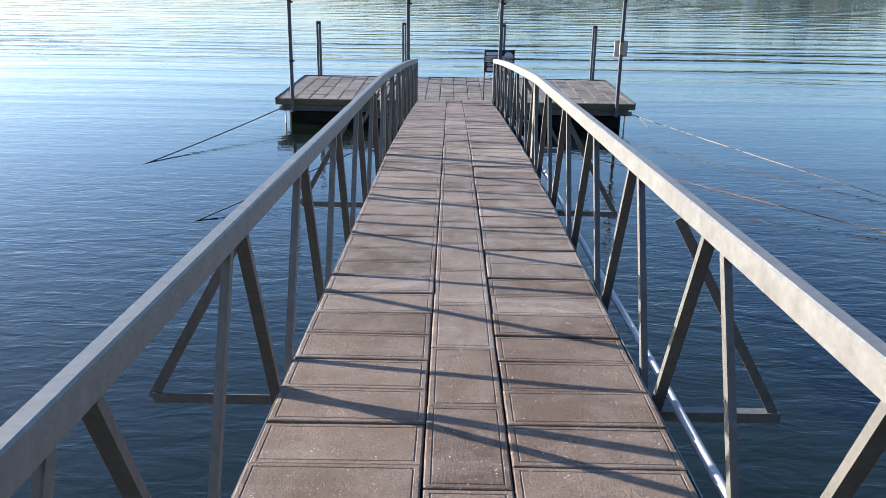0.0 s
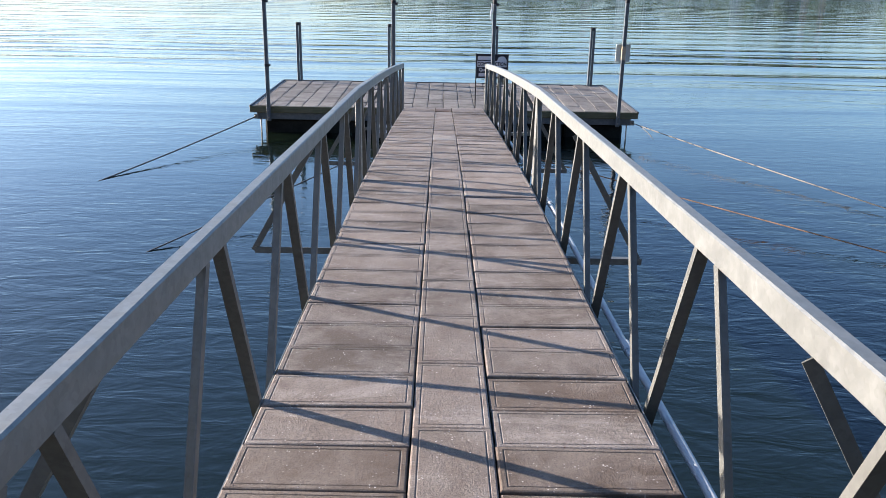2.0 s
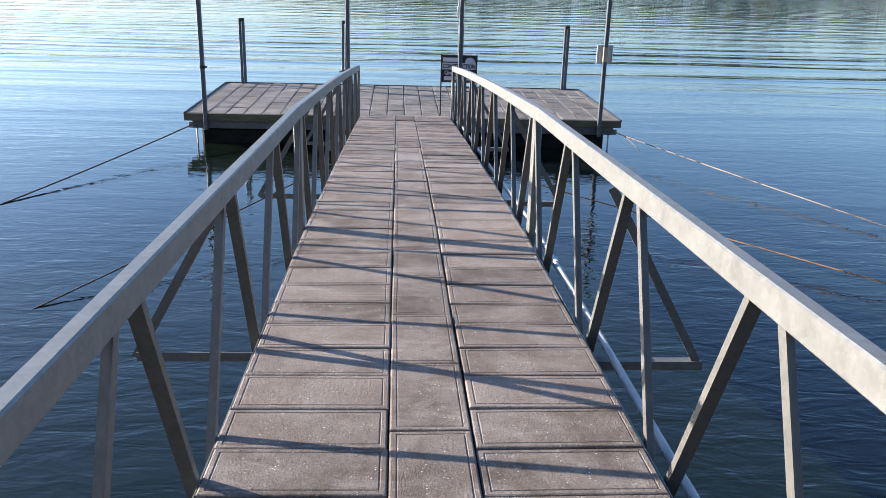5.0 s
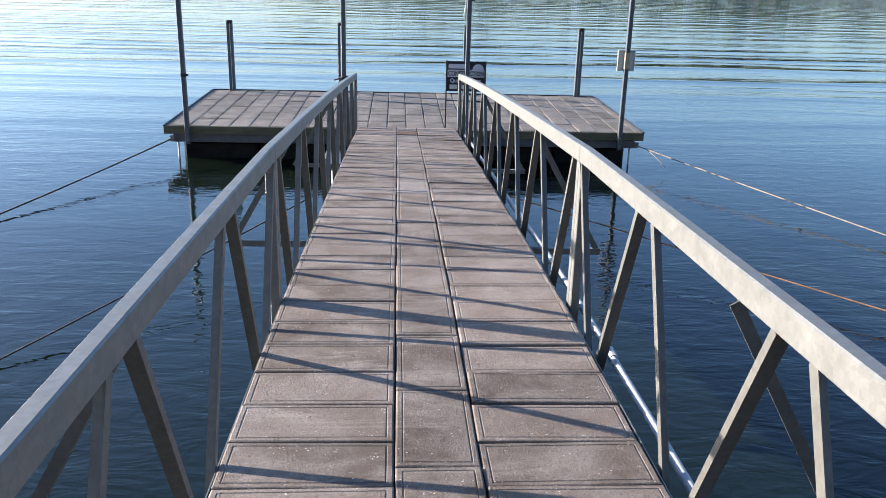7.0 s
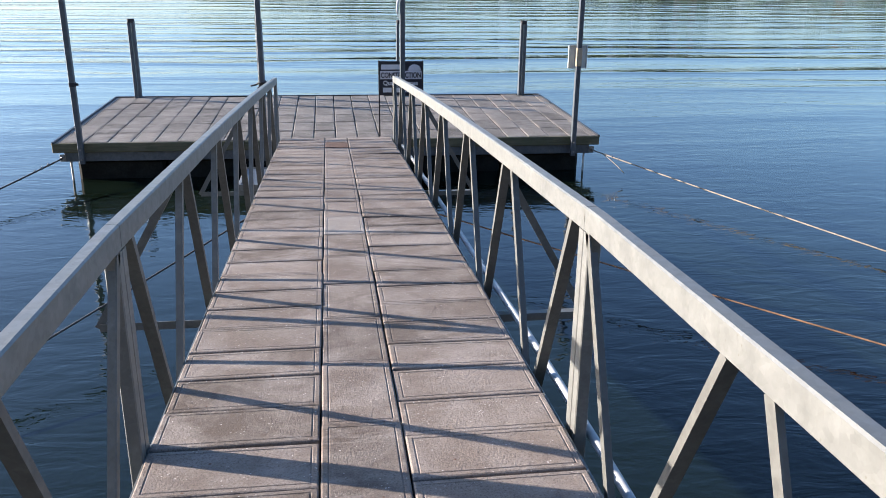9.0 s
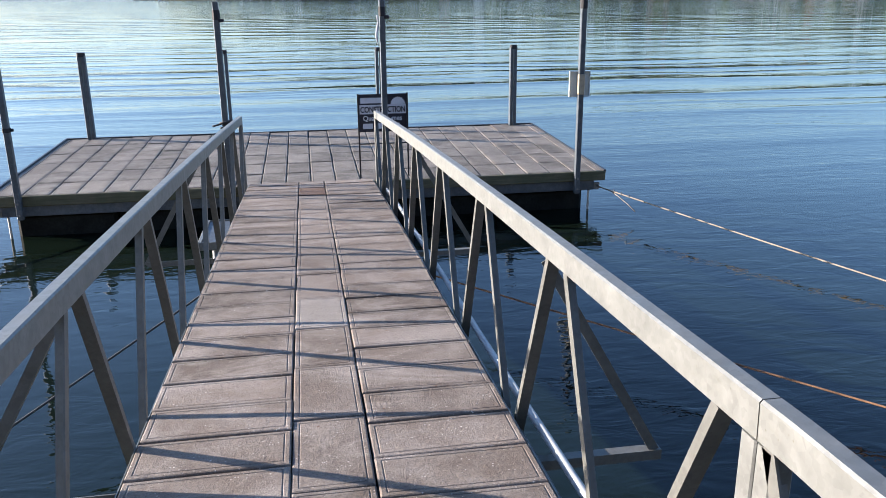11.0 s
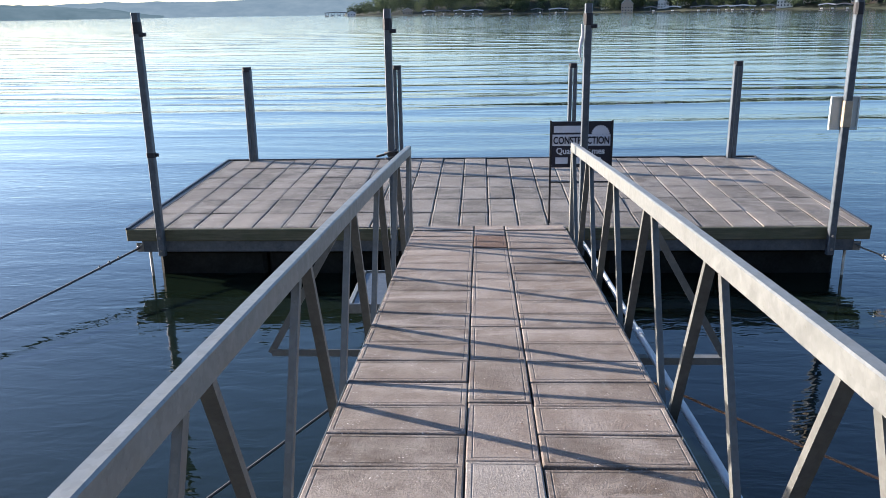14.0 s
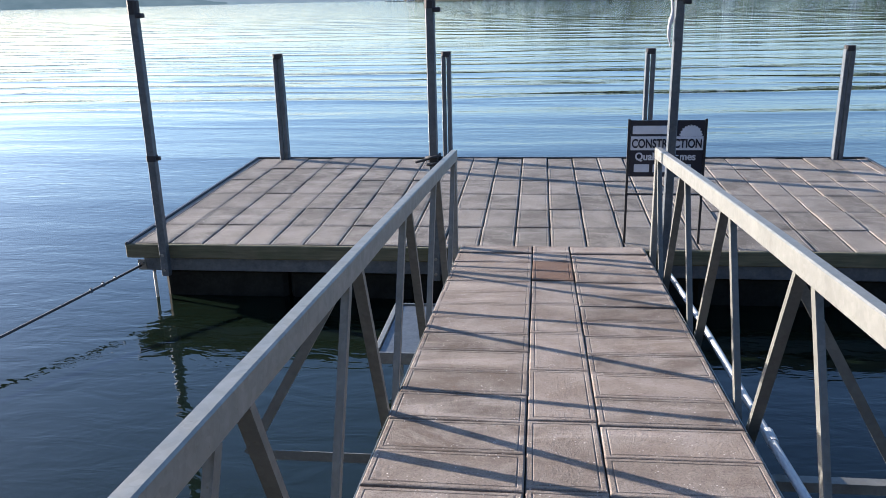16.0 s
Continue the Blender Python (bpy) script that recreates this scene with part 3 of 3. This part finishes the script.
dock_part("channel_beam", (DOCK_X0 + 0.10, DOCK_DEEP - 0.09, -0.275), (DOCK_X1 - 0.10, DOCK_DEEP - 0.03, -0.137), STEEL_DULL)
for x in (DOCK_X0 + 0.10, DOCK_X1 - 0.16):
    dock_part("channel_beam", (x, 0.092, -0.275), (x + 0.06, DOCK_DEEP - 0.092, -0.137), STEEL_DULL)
n_float = 6
for i in range(n_float):
    w = (DOCK_X1 - DOCK_X0 - 0.44) / n_float
    dock_part("float_drum", (DOCK_X0 + 0.22 + w * i + 0.015, 0.12, -0.80), (DOCK_X0 + 0.22 + w * (i + 1) - 0.015, DOCK_DEEP - 0.12, -0.277), FLOAT_BLACK, 0.04, "black plastic float")
for x in (DOCK_X0 + 0.17, DOCK_X1 - 0.17):
    part("spud_pipe", tube(bmesh.new(), [(x, 0.06, -0.27), (x, 0.05, -1.2)], 0.015, 10), PVC_STAINED, dock, "pale stained pipe", True)

dock_paver = paver_mesh("dock_paver", 0.305, 0.598, PAVER_DOCK, 0.012, 0.0032)
cols = 24
for c in range(cols):
    for r in range(6):
        x = -3.63 + 0.3154 * (c + 0.5)
        lay(dock_paver, x, 0.61 * (r + 0.5), random.uniform(-0.005, 0.005), random.uniform(-0.7, 0.7), 0, dock)

for x0, x1 in ((DOCK_X0 + 0.004, -3.634), (3.944, DOCK_X1 - 0.004)):
    dock_part("edge_board", (x0, 0.012, -0.040), (x1, DOCK_DEEP - 0.014, -0.003), PAVER_DOCK, 0.005, "grey-brown cut edge strip")

# ---------------------------------------------------------------- dock posts
POST = [(-3.335, 2.77), (-0.84, 2.77), (1.11, 2.79), (3.66, 2.85)]
for x, top in POST:
    post = thing("canopy_post", "tall square galvanized post bolted to the dock edge", "post", pose(x, 17.55, 0.0), "tall dock posts")
    part("tube", sweep(bmesh.new(), rect(0.07, 0.07, 0.006), (0, 0, 0.27), (0, 0, top), (1, 0, 0)), STEEL_DULL, post)
    part("strap", sweep(bmesh.new(), rect(0.086, 0.086, 0.02), (0, 0, top - 0.20), (0, 0, top - 0.09), (1, 0, 0)), RUBBER, post, "black rubber wrap")
    if x < 3:
        part("cleat", box(bmesh.new(), (0.02, -0.045, top - 0.23), (0.085, 0.02, top - 0.19), 0.008), RUBBER, post)
        clamp = part("clamp", sweep(bmesh.new(), rect(0.082, 0.082, 0.01), (0, 0, 1.33), (0, 0, 1.38), (1, 0, 0)), RUBBER, post, "black clamp")
        part("knob", tube(bmesh.new(), [(0.041, 0, 1.355), (0.075, 0, 1.355)], 0.018, 8), RUBBER, clamp)
    for z in (0.33, 0.47):
        part("bolt", tube(bmesh.new(), [(0, -0.036, z), (0, -0.048, z)], 0.014, 6), STEEL, post)
for x in (-3.31, -1.13, 1.385, 3.70):
    z = dock_z(21.3)
    post = thing("mooring_post", "short square galvanized post with a black cap", "post", pose(x, 21.24, z - 0.10), "short dock posts")
    for dx in (-0.034, 0.034):
        part("tube", sweep(bmesh.new(), rect(0.05, 0.09, 0.006), (dx, 0, 0), (dx, 0, 1.42), (1, 0, 0)), STEEL_DULL, post)
    part("cap", sweep(bmesh.new(), rect(0.115, 0.10, 0.02), (0, 0, 1.40), (0, 0, 1.465), (1, 0, 0)), RUBBER, post, "black plastic cap")

# ---------------------------------------------------------------- sign
sign = thing("yard_sign", "navy and white yard sign in a black metal frame", "sign", pose(1.11, 17.80, dock_z(17.80)))
for x in (-0.315, 0.315):
    part("leg", sweep(bmesh.new(), rect(0.02, 0.02), (x, 0, 0), (x, 0, 1.085), (1, 0, 0)), BLACK_PAINT, sign)
part("crossbar", sweep(bmesh.new(), rect(0.016, 0.016), (-0.305, 0, 0.44), (0.305, 0, 0.44), (0, 1, 0)), BLACK_PAINT, sign)
panel = part("panel", box(bmesh.new(), (-0.304, -0.008, 0.595), (0.304, 0.008, 1.075), 0.002), SIGN_NAVY, sign)


def lettering(text, height, width, x, z, material, parent):
    """Flat raised letters, squeezed to the width given, with their left end at x and their foot at z."""
    cu = bpy.data.curves.new("lettering", "FONT")
    cu.body, cu.size, cu.extrude, cu.offset = text, 1.0, 0.02, 0.025
    tmp = bpy.data.objects.new("lettering_curve", cu)
    me = bpy.data.meshes.new_from_object(tmp)
    bpy.data.objects.remove(tmp)
    co = np.empty(len(me.vertices) * 3)
    me.vertices.foreach_get("co", co)
    co = co.reshape(-1, 3)
    lo, hi = co.min(0), co.max(0)
    flat = np.empty_like(co)
    flat[:, 0] = x + (co[:, 0] - lo[0]) / (hi[0] - lo[0]) * width
    flat[:, 1] = -0.0105 - co[:, 2] / (hi[2] - lo[2]) * 0.003
    flat[:, 2] = z + (co[:, 1] - lo[1]) / (hi[1] - lo[1]) * height
    me.vertices.foreach_set("co", flat.ravel())
    me.update()
    me.materials.clear()
    me.materials.append(material)
    ob = new("lettering", me)
    ob.parent = parent
    return ob


def bar(x0, x1, z0, z1, material=None, name="bar"):
    return part(name, box(bmesh.new(), (x0, -0.0105, z0), (x1, -0.0072, z1)), material or SIGN_WHITE, panel)


SIGN_TOP = 1.075
bar(-0.285, 0.02, SIGN_TOP - 0.115, SIGN_TOP - 0.045)
bar(-0.298, 0.298, SIGN_TOP - 0.252, SIGN_TOP - 0.135, name="white_band")
lettering("CONSTRUCTION", 0.078, 0.575, -0.288, SIGN_TOP - 0.233, SIGN_NAVY, panel).location.y = -0.0035
lettering("Quality Homes", 0.086, 0.50, -0.256, SIGN_TOP - 0.358, SIGN_WHITE, panel)
for x0, x1 in ((-0.262, -0.135), (-0.105, 0.02), (0.05, 0.21)):
    bar(x0, x1, SIGN_TOP - 0.440, SIGN_TOP - 0.373)


def saw_blade():
    """The upper half of a round saw blade, as a flat raised shape."""
    bm = bmesh.new()
    pts = [(-0.095, 0), (0.095, 0)]
    for i in range(23):
        a = math.pi * i / 22
        r = 0.098 if i % 2 else 0.084
        pts.append((r * math.cos(a), r * math.sin(a) + 0.001))
    front = [bm.verts.new((0.195 + x, -0.0105, SIGN_TOP - 0.133 + z)) for x, z in pts]
    face = bm.faces.new(front)
    ext = bmesh.ops.extrude_face_region(bm, geom=[face])
    for v in ext["geom"]:
        if isinstance(v, bmesh.types.BMVert):
            v.co.y += 0.003
    bmesh.ops.recalc_face_normals(bm, faces=bm.faces[:])
    part("saw_blade", bm, SIGN_WHITE, panel)


saw_blade()

# ---------------------------------------------------------------- clear box on the last post
case = thing("meter_case", "milky plastic case fixed to a tall dock post", "case", pose(3.66, 17.605, 1.71))
part("back_plate", box(bmesh.new(), (-0.14, 0.0, -0.165), (0.14, 0.012, 0.165), 0.004), CLEAR_PLASTIC, case)
for x0, x1 in ((-0.14, -0.125), (0.125, 0.14)):
    part("rim", box(bmesh.new(), (x0, -0.018, -0.165), (x1, -0.001, 0.165), 0.003), CLEAR_PLASTIC, case)
for z0, z1 in ((-0.165, -0.15), (0.15, 0.165)):
    part("rim", box(bmesh.new(), (-0.123, -0.018, z0), (0.123, -0.001, z1), 0.003), CLEAR_PLASTIC, case)
# added tan block imitates the post showing through the milky case
part("strap", box(bmesh.new(), (-0.042, -0.096, -0.13), (0.042, -0.0195, 0.13), 0.006), POST_TAN, case, "tan block imitating the post seen through the case")

# ---------------------------------------------------------------- rag and rope loop tied to posts
def rag():
    bm = bmesh.new()
    rings = []
    for i in range(13):
        f = i / 12
        r = 0.005 + 0.015 * math.sin(math.pi * min(f * 1.1, 1)) ** 0.8 * (0.75 + 0.25 * math.sin(f * 19))
        cx, cy = 0.012 * math.sin(f * 7), 0.01 * math.cos(f * 5)
        rings.append([bm.verts.new((cx + r * math.cos(k * math.pi / 4) * (1 + 0.35 * (k % 2)), cy + 0.6 * r * math.sin(k * math.pi / 4), -0.36 * f)) for k in range(8)])
    for r0, r1 in zip(rings, rings[1:]):
        for k in range(8):
            bm.faces.new((r0[k], r0[(k + 1) % 8], r1[(k + 1) % 8], r1[k]))
    bm.faces.new(rings[0][::-1])
    bm.faces.new(rings[-1])
    bmesh.ops.recalc_face_normals(bm, faces=bm.faces[:])
    ob = new("rag", mesh_of(bm, "rag", CLOTH, True))
    ob.matrix_basis = pose(1.11 - 0.062, 17.54, 2.60)
    tagged(ob, "white twisted rag tied to a tall dock post", "rag")


rag()
loop_pts = [(-0.84 + 0.062 * math.cos(a * 0.42), 17.55 + 0.062 * math.sin(a * 0.42), 1.27 + 0.004 * a) for a in range(31)] + [(-0.93, 17.53, 1.34), (-0.99, 17.50, 1.33)]
tagged(new("rope_loop", mesh_of(tube(bmesh.new(), loop_pts, 0.012, 6), "rope_loop", ROPE_DARK, True)), "dark rope wound round a tall dock post", "rope")

# ---------------------------------------------------------------- tray beside the gangway, near the water
tray = thing("hinge_tray", "galvanized angle frame with a weathered grey tray over a pipe", "tray", pose(-0.66, 15.75, 0.34))
part("tray_floor", box(bmesh.new(), (-0.36, 0.02, 0.0), (0.0, 0.92, 0.02), 0.003), STEEL_DULL, tray)
for lo, hi in (((-0.40, 0.0, -0.05), (0.02, 0.018, 0.035)), ((-0.40, 0.02, -0.05), (-0.362, 0.94, 0.035)), ((-0.36, 0.922, -0.05), (0.02, 0.94, 0.035))):
    part("edge_angle", box(bmesh.new(), lo, hi, 0.003), STEEL, tray)
part("pipe", tube(bmesh.new(), [(-0.24, 0.12, -0.052), (-0.24, 0.12, -0.9)], 0.03, 10), PVC, tray, "pale stained pipe", True)

# ---------------------------------------------------------------- ropes
def cable(name, pts, radius, material, label):
    bm = tube(bmesh.new(), pts, radius, 6)
    ob = new(name, mesh_of(bm, name, material, True))
    return tagged(ob, label, "cable")


cable("mooring_rope", sag((-3.62, 17.64, 0.33), (-5.35, 12.5, -0.05), 0.03), 0.011, ROPE_DARK, "dark mooring rope running from the dock into the water")
cable("mooring_rope", sag((3.98, 17.64, 0.33), (8.2, 8.0, -0.05), 0.05), 0.009, ROPE_PALE, "pale mooring rope running from the dock into the water")
cable("rope_tail", [(4.08, 17.42, 0.315), (4.13, 17.26, 0.275), (4.20, 17.08, 0.205), (4.26, 16.95, 0.13)], 0.006, ROPE_PALE, "loose pale rope tail hanging beside the dock corner")
cable("anchor_cable", sag((0.98, 14.4, 0.42), (7.2, 8.25, -0.05), 0.02), 0.008, ROPE_RUST, "rusty anchor cable stretched over the water")
cable("anchor_cable", sag((-0.64, 13.6, 0.65), (-3.45, 9.6, -0.06), 0.02), 0.008, ROPE_DARK, "dark anchor cable stretched over the water")

for a, b, drop in (((-3.62, 17.64, 0.33), (-5.35, 12.5, -0.05), 0.03), ((3.98, 17.64, 0.33), (8.2, 8.0, -0.05), 0.05)):
    length = (Vector(b) - Vector(a)).length
    heading = math.degrees(math.atan2(b[1] - a[1], b[0] - a[0])) + 90
    for step in (0.32, 0.46, 0.60):
        f = step / length
        at = Vector(a).lerp(Vector(b), f) - Vector((0, 0, drop * 4 * f * (1 - f)))
        clip = thing("rope_clip", "small steel clip on a mooring rope", "clip", pose(at.x, at.y, at.z, 0, 0, heading), "rope clips")
        part("saddle", box(bmesh.new(), (-0.015, -0.012, -0.014), (0.015, 0.012, 0.018), 0.005), STEEL_DULL, clip)
        part("nut", tube(bmesh.new(), [(0, 0, 0.018), (0, 0, 0.030)], 0.008, 6), STEEL_DULL, clip)
    eye = thing("rope_eye", "galvanized eye bracket holding a mooring rope at the dock corner", "bracket", pose(a[0], 17.66, a[2]), "rope eyes")
    part("plate", box(bmesh.new(), (-0.04, -0.004, -0.05), (0.04, 0.004, 0.05), 0.003), STEEL, eye)
    part("shackle", tube(bmesh.new(), [(0.02 * math.cos(q / 10 * math.pi), -0.005 - 0.05 * math.sin(q / 10 * math.pi), 0.02) for q in range(11)], 0.006, 6), STEEL, eye)

# ---------------------------------------------------------------- houses and boat docks on the far shore
def gable(bm, w, d, z0, rise, eave, t=0.4):
    """A gabled roof of some thickness, its ridge along y."""
    w, d = w / 2 + eave, d / 2 + eave
    prof = [(-w, z0 - 0.2), (0, z0 + rise), (w, z0 - 0.2), (w, z0 - 0.2 + t), (0, z0 + rise + t), (-w, z0 - 0.2 + t)]
    rings = [[bm.verts.new((x, y, z)) for x, z in prof] for y in (-d, d)]
    n = len(prof)
    for i in range(n):
        bm.faces.new((rings[0][i], rings[0][(i + 1) % n], rings[1][(i + 1) % n], rings[1][i]))
    bm.faces.new(rings[0][::-1])
    bm.faces.new(rings[1])
    bmesh.ops.recalc_face_normals(bm, faces=bm.faces[:])
    return bm


def gable_wall(bm, w, d, h, rise):
    w, d = w / 2, d / 2
    prof = [(-w, -1.5), (w, -1.5), (w, h), (0, h + rise), (-w, h)]
    rings = [[bm.verts.new((x, y, z)) for x, z in prof] for y in (-d, d)]
    n = len(prof)
    for i in range(n):
        bm.faces.new((rings[0][i], rings[0][(i + 1) % n], rings[1][(i + 1) % n], rings[1][i]))
    bm.faces.new(rings[0][::-1])
    bm.faces.new(rings[1])
    bmesh.ops.recalc_face_normals(bm, faces=bm.faces[:])
    return bm


def cottage(bearing, inland, w, h, rise, wall, roof, label, turn=0.0):
    inland, w, h, rise = inland * 1.5, w * 1.4, h * 1.4, rise * 1.4
    p = shore_point(bearing, inland)
    base = bank_height(bearing, inland) * 0.8
    house = thing("lake_house", label, "house", pose(p.x, p.y, base, 0, 0, -bearing + turn), "lake houses")
    d = w * 0.9
    part("wall", gable_wall(bmesh.new(), w, d, h, rise), wall, house)
    part("roof", gable(bmesh.new(), w, d, h, rise, 0.5), roof, house)
    n = max(2, int(w / 2.6))
    for level in range(max(1, int(h / 2.7))):
        for i in range(n):
            x = (i + 0.5) * w / n - w / 2
            win = part("window", box(bmesh.new(), (x - 0.6, -d / 2 - 0.06, 0.8 + level * 2.7), (x + 0.6, -d / 2 + 0.02, 2.1 + level * 2.7)), WINDOW_DARK, house)
            part("frame", box(bmesh.new(), (x - 0.7, -d / 2 - 0.10, 0.66 + level * 2.7), (x + 0.7, -d / 2 - 0.065, 0.79 + level * 2.7)), WALL_WHITE, win)


def boat_dock(bearing, w, roof, label, inland=-9):
    w *= 1.45
    p = shore_point(bearing, inland)
    slip = thing("covered_boat_dock", label, "boat dock", pose(p.x, p.y, 0, 0, 0, -bearing), "boat docks")
    d = 9.0
    part("deck", box(bmesh.new(), (-w / 2, -d / 2, -0.4), (w / 2, d / 2, 0.5), 0.05), DECK_GREY, slip)
    part("roof", gable(bmesh.new(), w, d, 3.9, 0.9, 0.8, 1.0), roof, slip)
    n = max(2, int(w / 4))
    for i in range(n + 1):
        for y in (-d / 2 + 0.3, d / 2 - 0.3):
            x = -w / 2 + 0.3 + (w - 0.6) * i / n
            part("post", box(bmesh.new(), (x - 0.12, y - 0.12, 0.45), (x + 0.12, y + 0.12, 4.3)), ROOF_GREY, slip)
    for i in range(n):
        if (i + int(bearing * 3)) % 2 == 0:
            x = -w / 2 + (i + 0.5) * w / n
            part("boat_hull", box(bmesh.new(), (x - 1.2, -d / 2 + 0.6, 0.52), (x + 1.2, d / 2 - 1.2, 1.7), 0.35), WALL_WHITE, slip, "white motorboat hull")


def bearing_of(px):
    return 4.95 + math.degrees(math.atan((px - 784) / 1444))


WHITE_HOUSE, TAN_HOUSE = "white gabled lake house with dark windows among trees", "tan gabled lake house with a grey roof among trees"
for px, inland, w, h, rise, wall, roof, label in (
        (437, 5, 7, 2.8, 1.5, WALL_WHITE, ROOF_GREY, WHITE_HOUSE), (535, 12, 8, 3, 2, WALL_TAN, ROOF_PALE, TAN_HOUSE),
        (867, 14, 7, 4.5, 4, WALL_WHITE, ROOF_GREY, WHITE_HOUSE), (902, 4, 8.5, 5.6, 4, WALL_TAN, ROOF_PALE, TAN_HOUSE),
        (960, 16, 8, 5, 2.5, WALL_WHITE, ROOF_GREY, WHITE_HOUSE), (992, 26, 9, 5, 2.2, WALL_WHITE, ROOF_PALE, WHITE_HOUSE),
        (1150, 12, 10, 4.5, 3.2, WALL_WHITE, ROOF_GREY, WHITE_HOUSE), (1192, 22, 11, 5.5, 3, WALL_WHITE, ROOF_PALE, WHITE_HOUSE),
        (1270, 18, 15, 4.5, 2.6, WALL_TAN, ROOF_BLUE, TAN_HOUSE), (1470, 24, 9, 5.5, 3, WALL_WHITE, ROOF_GREY, WHITE_HOUSE),
        (1538, 10, 6.5, 5, 3, WALL_BROWN, ROOF_GREY, "brown timber lake house with a grey roof"), (1640, 18, 10, 5, 3, WALL_WHITE, ROOF_GREY, WHITE_HOUSE)):
    cottage(bearing_of(px), inland, w, h, rise, wall, roof, label)
for px, w, roof in ((572, 9, ROOF_PALE), (597, 10, ROOF_GREY), (625, 9, ROOF_PALE), (650, 12, ROOF_PALE), (705, 8, ROOF_GREY), (755, 8, ROOF_GREY), (790, 13, ROOF_PALE),
                    (1028, 19, ROOF_GREY), (1085, 15, ROOF_PALE), (1125, 9, ROOF_GREY), (1060, 10, ROOF_PALE), (1215, 9, ROOF_PALE), (1240, 8, ROOF_GREY), (975, 10, ROOF_PALE), (940, 8, ROOF_GREY), (1360, 8, ROOF_GREY), (1417, 11, ROOF_PALE), (1450, 11, ROOF_PALE), (1495, 12, ROOF_PALE), (1560, 14, ROOF_PALE), (1620, 12, ROOF_PALE)):
    boat_dock(bearing_of(px), w, roof, "covered boat dock with a pale roof" if roof is ROOF_PALE else "covered boat dock with a grey roof")
boat_dock(-8.9 - 0.7, 20, ROOF_GREY, "long covered boat dock with a grey roof", 120)
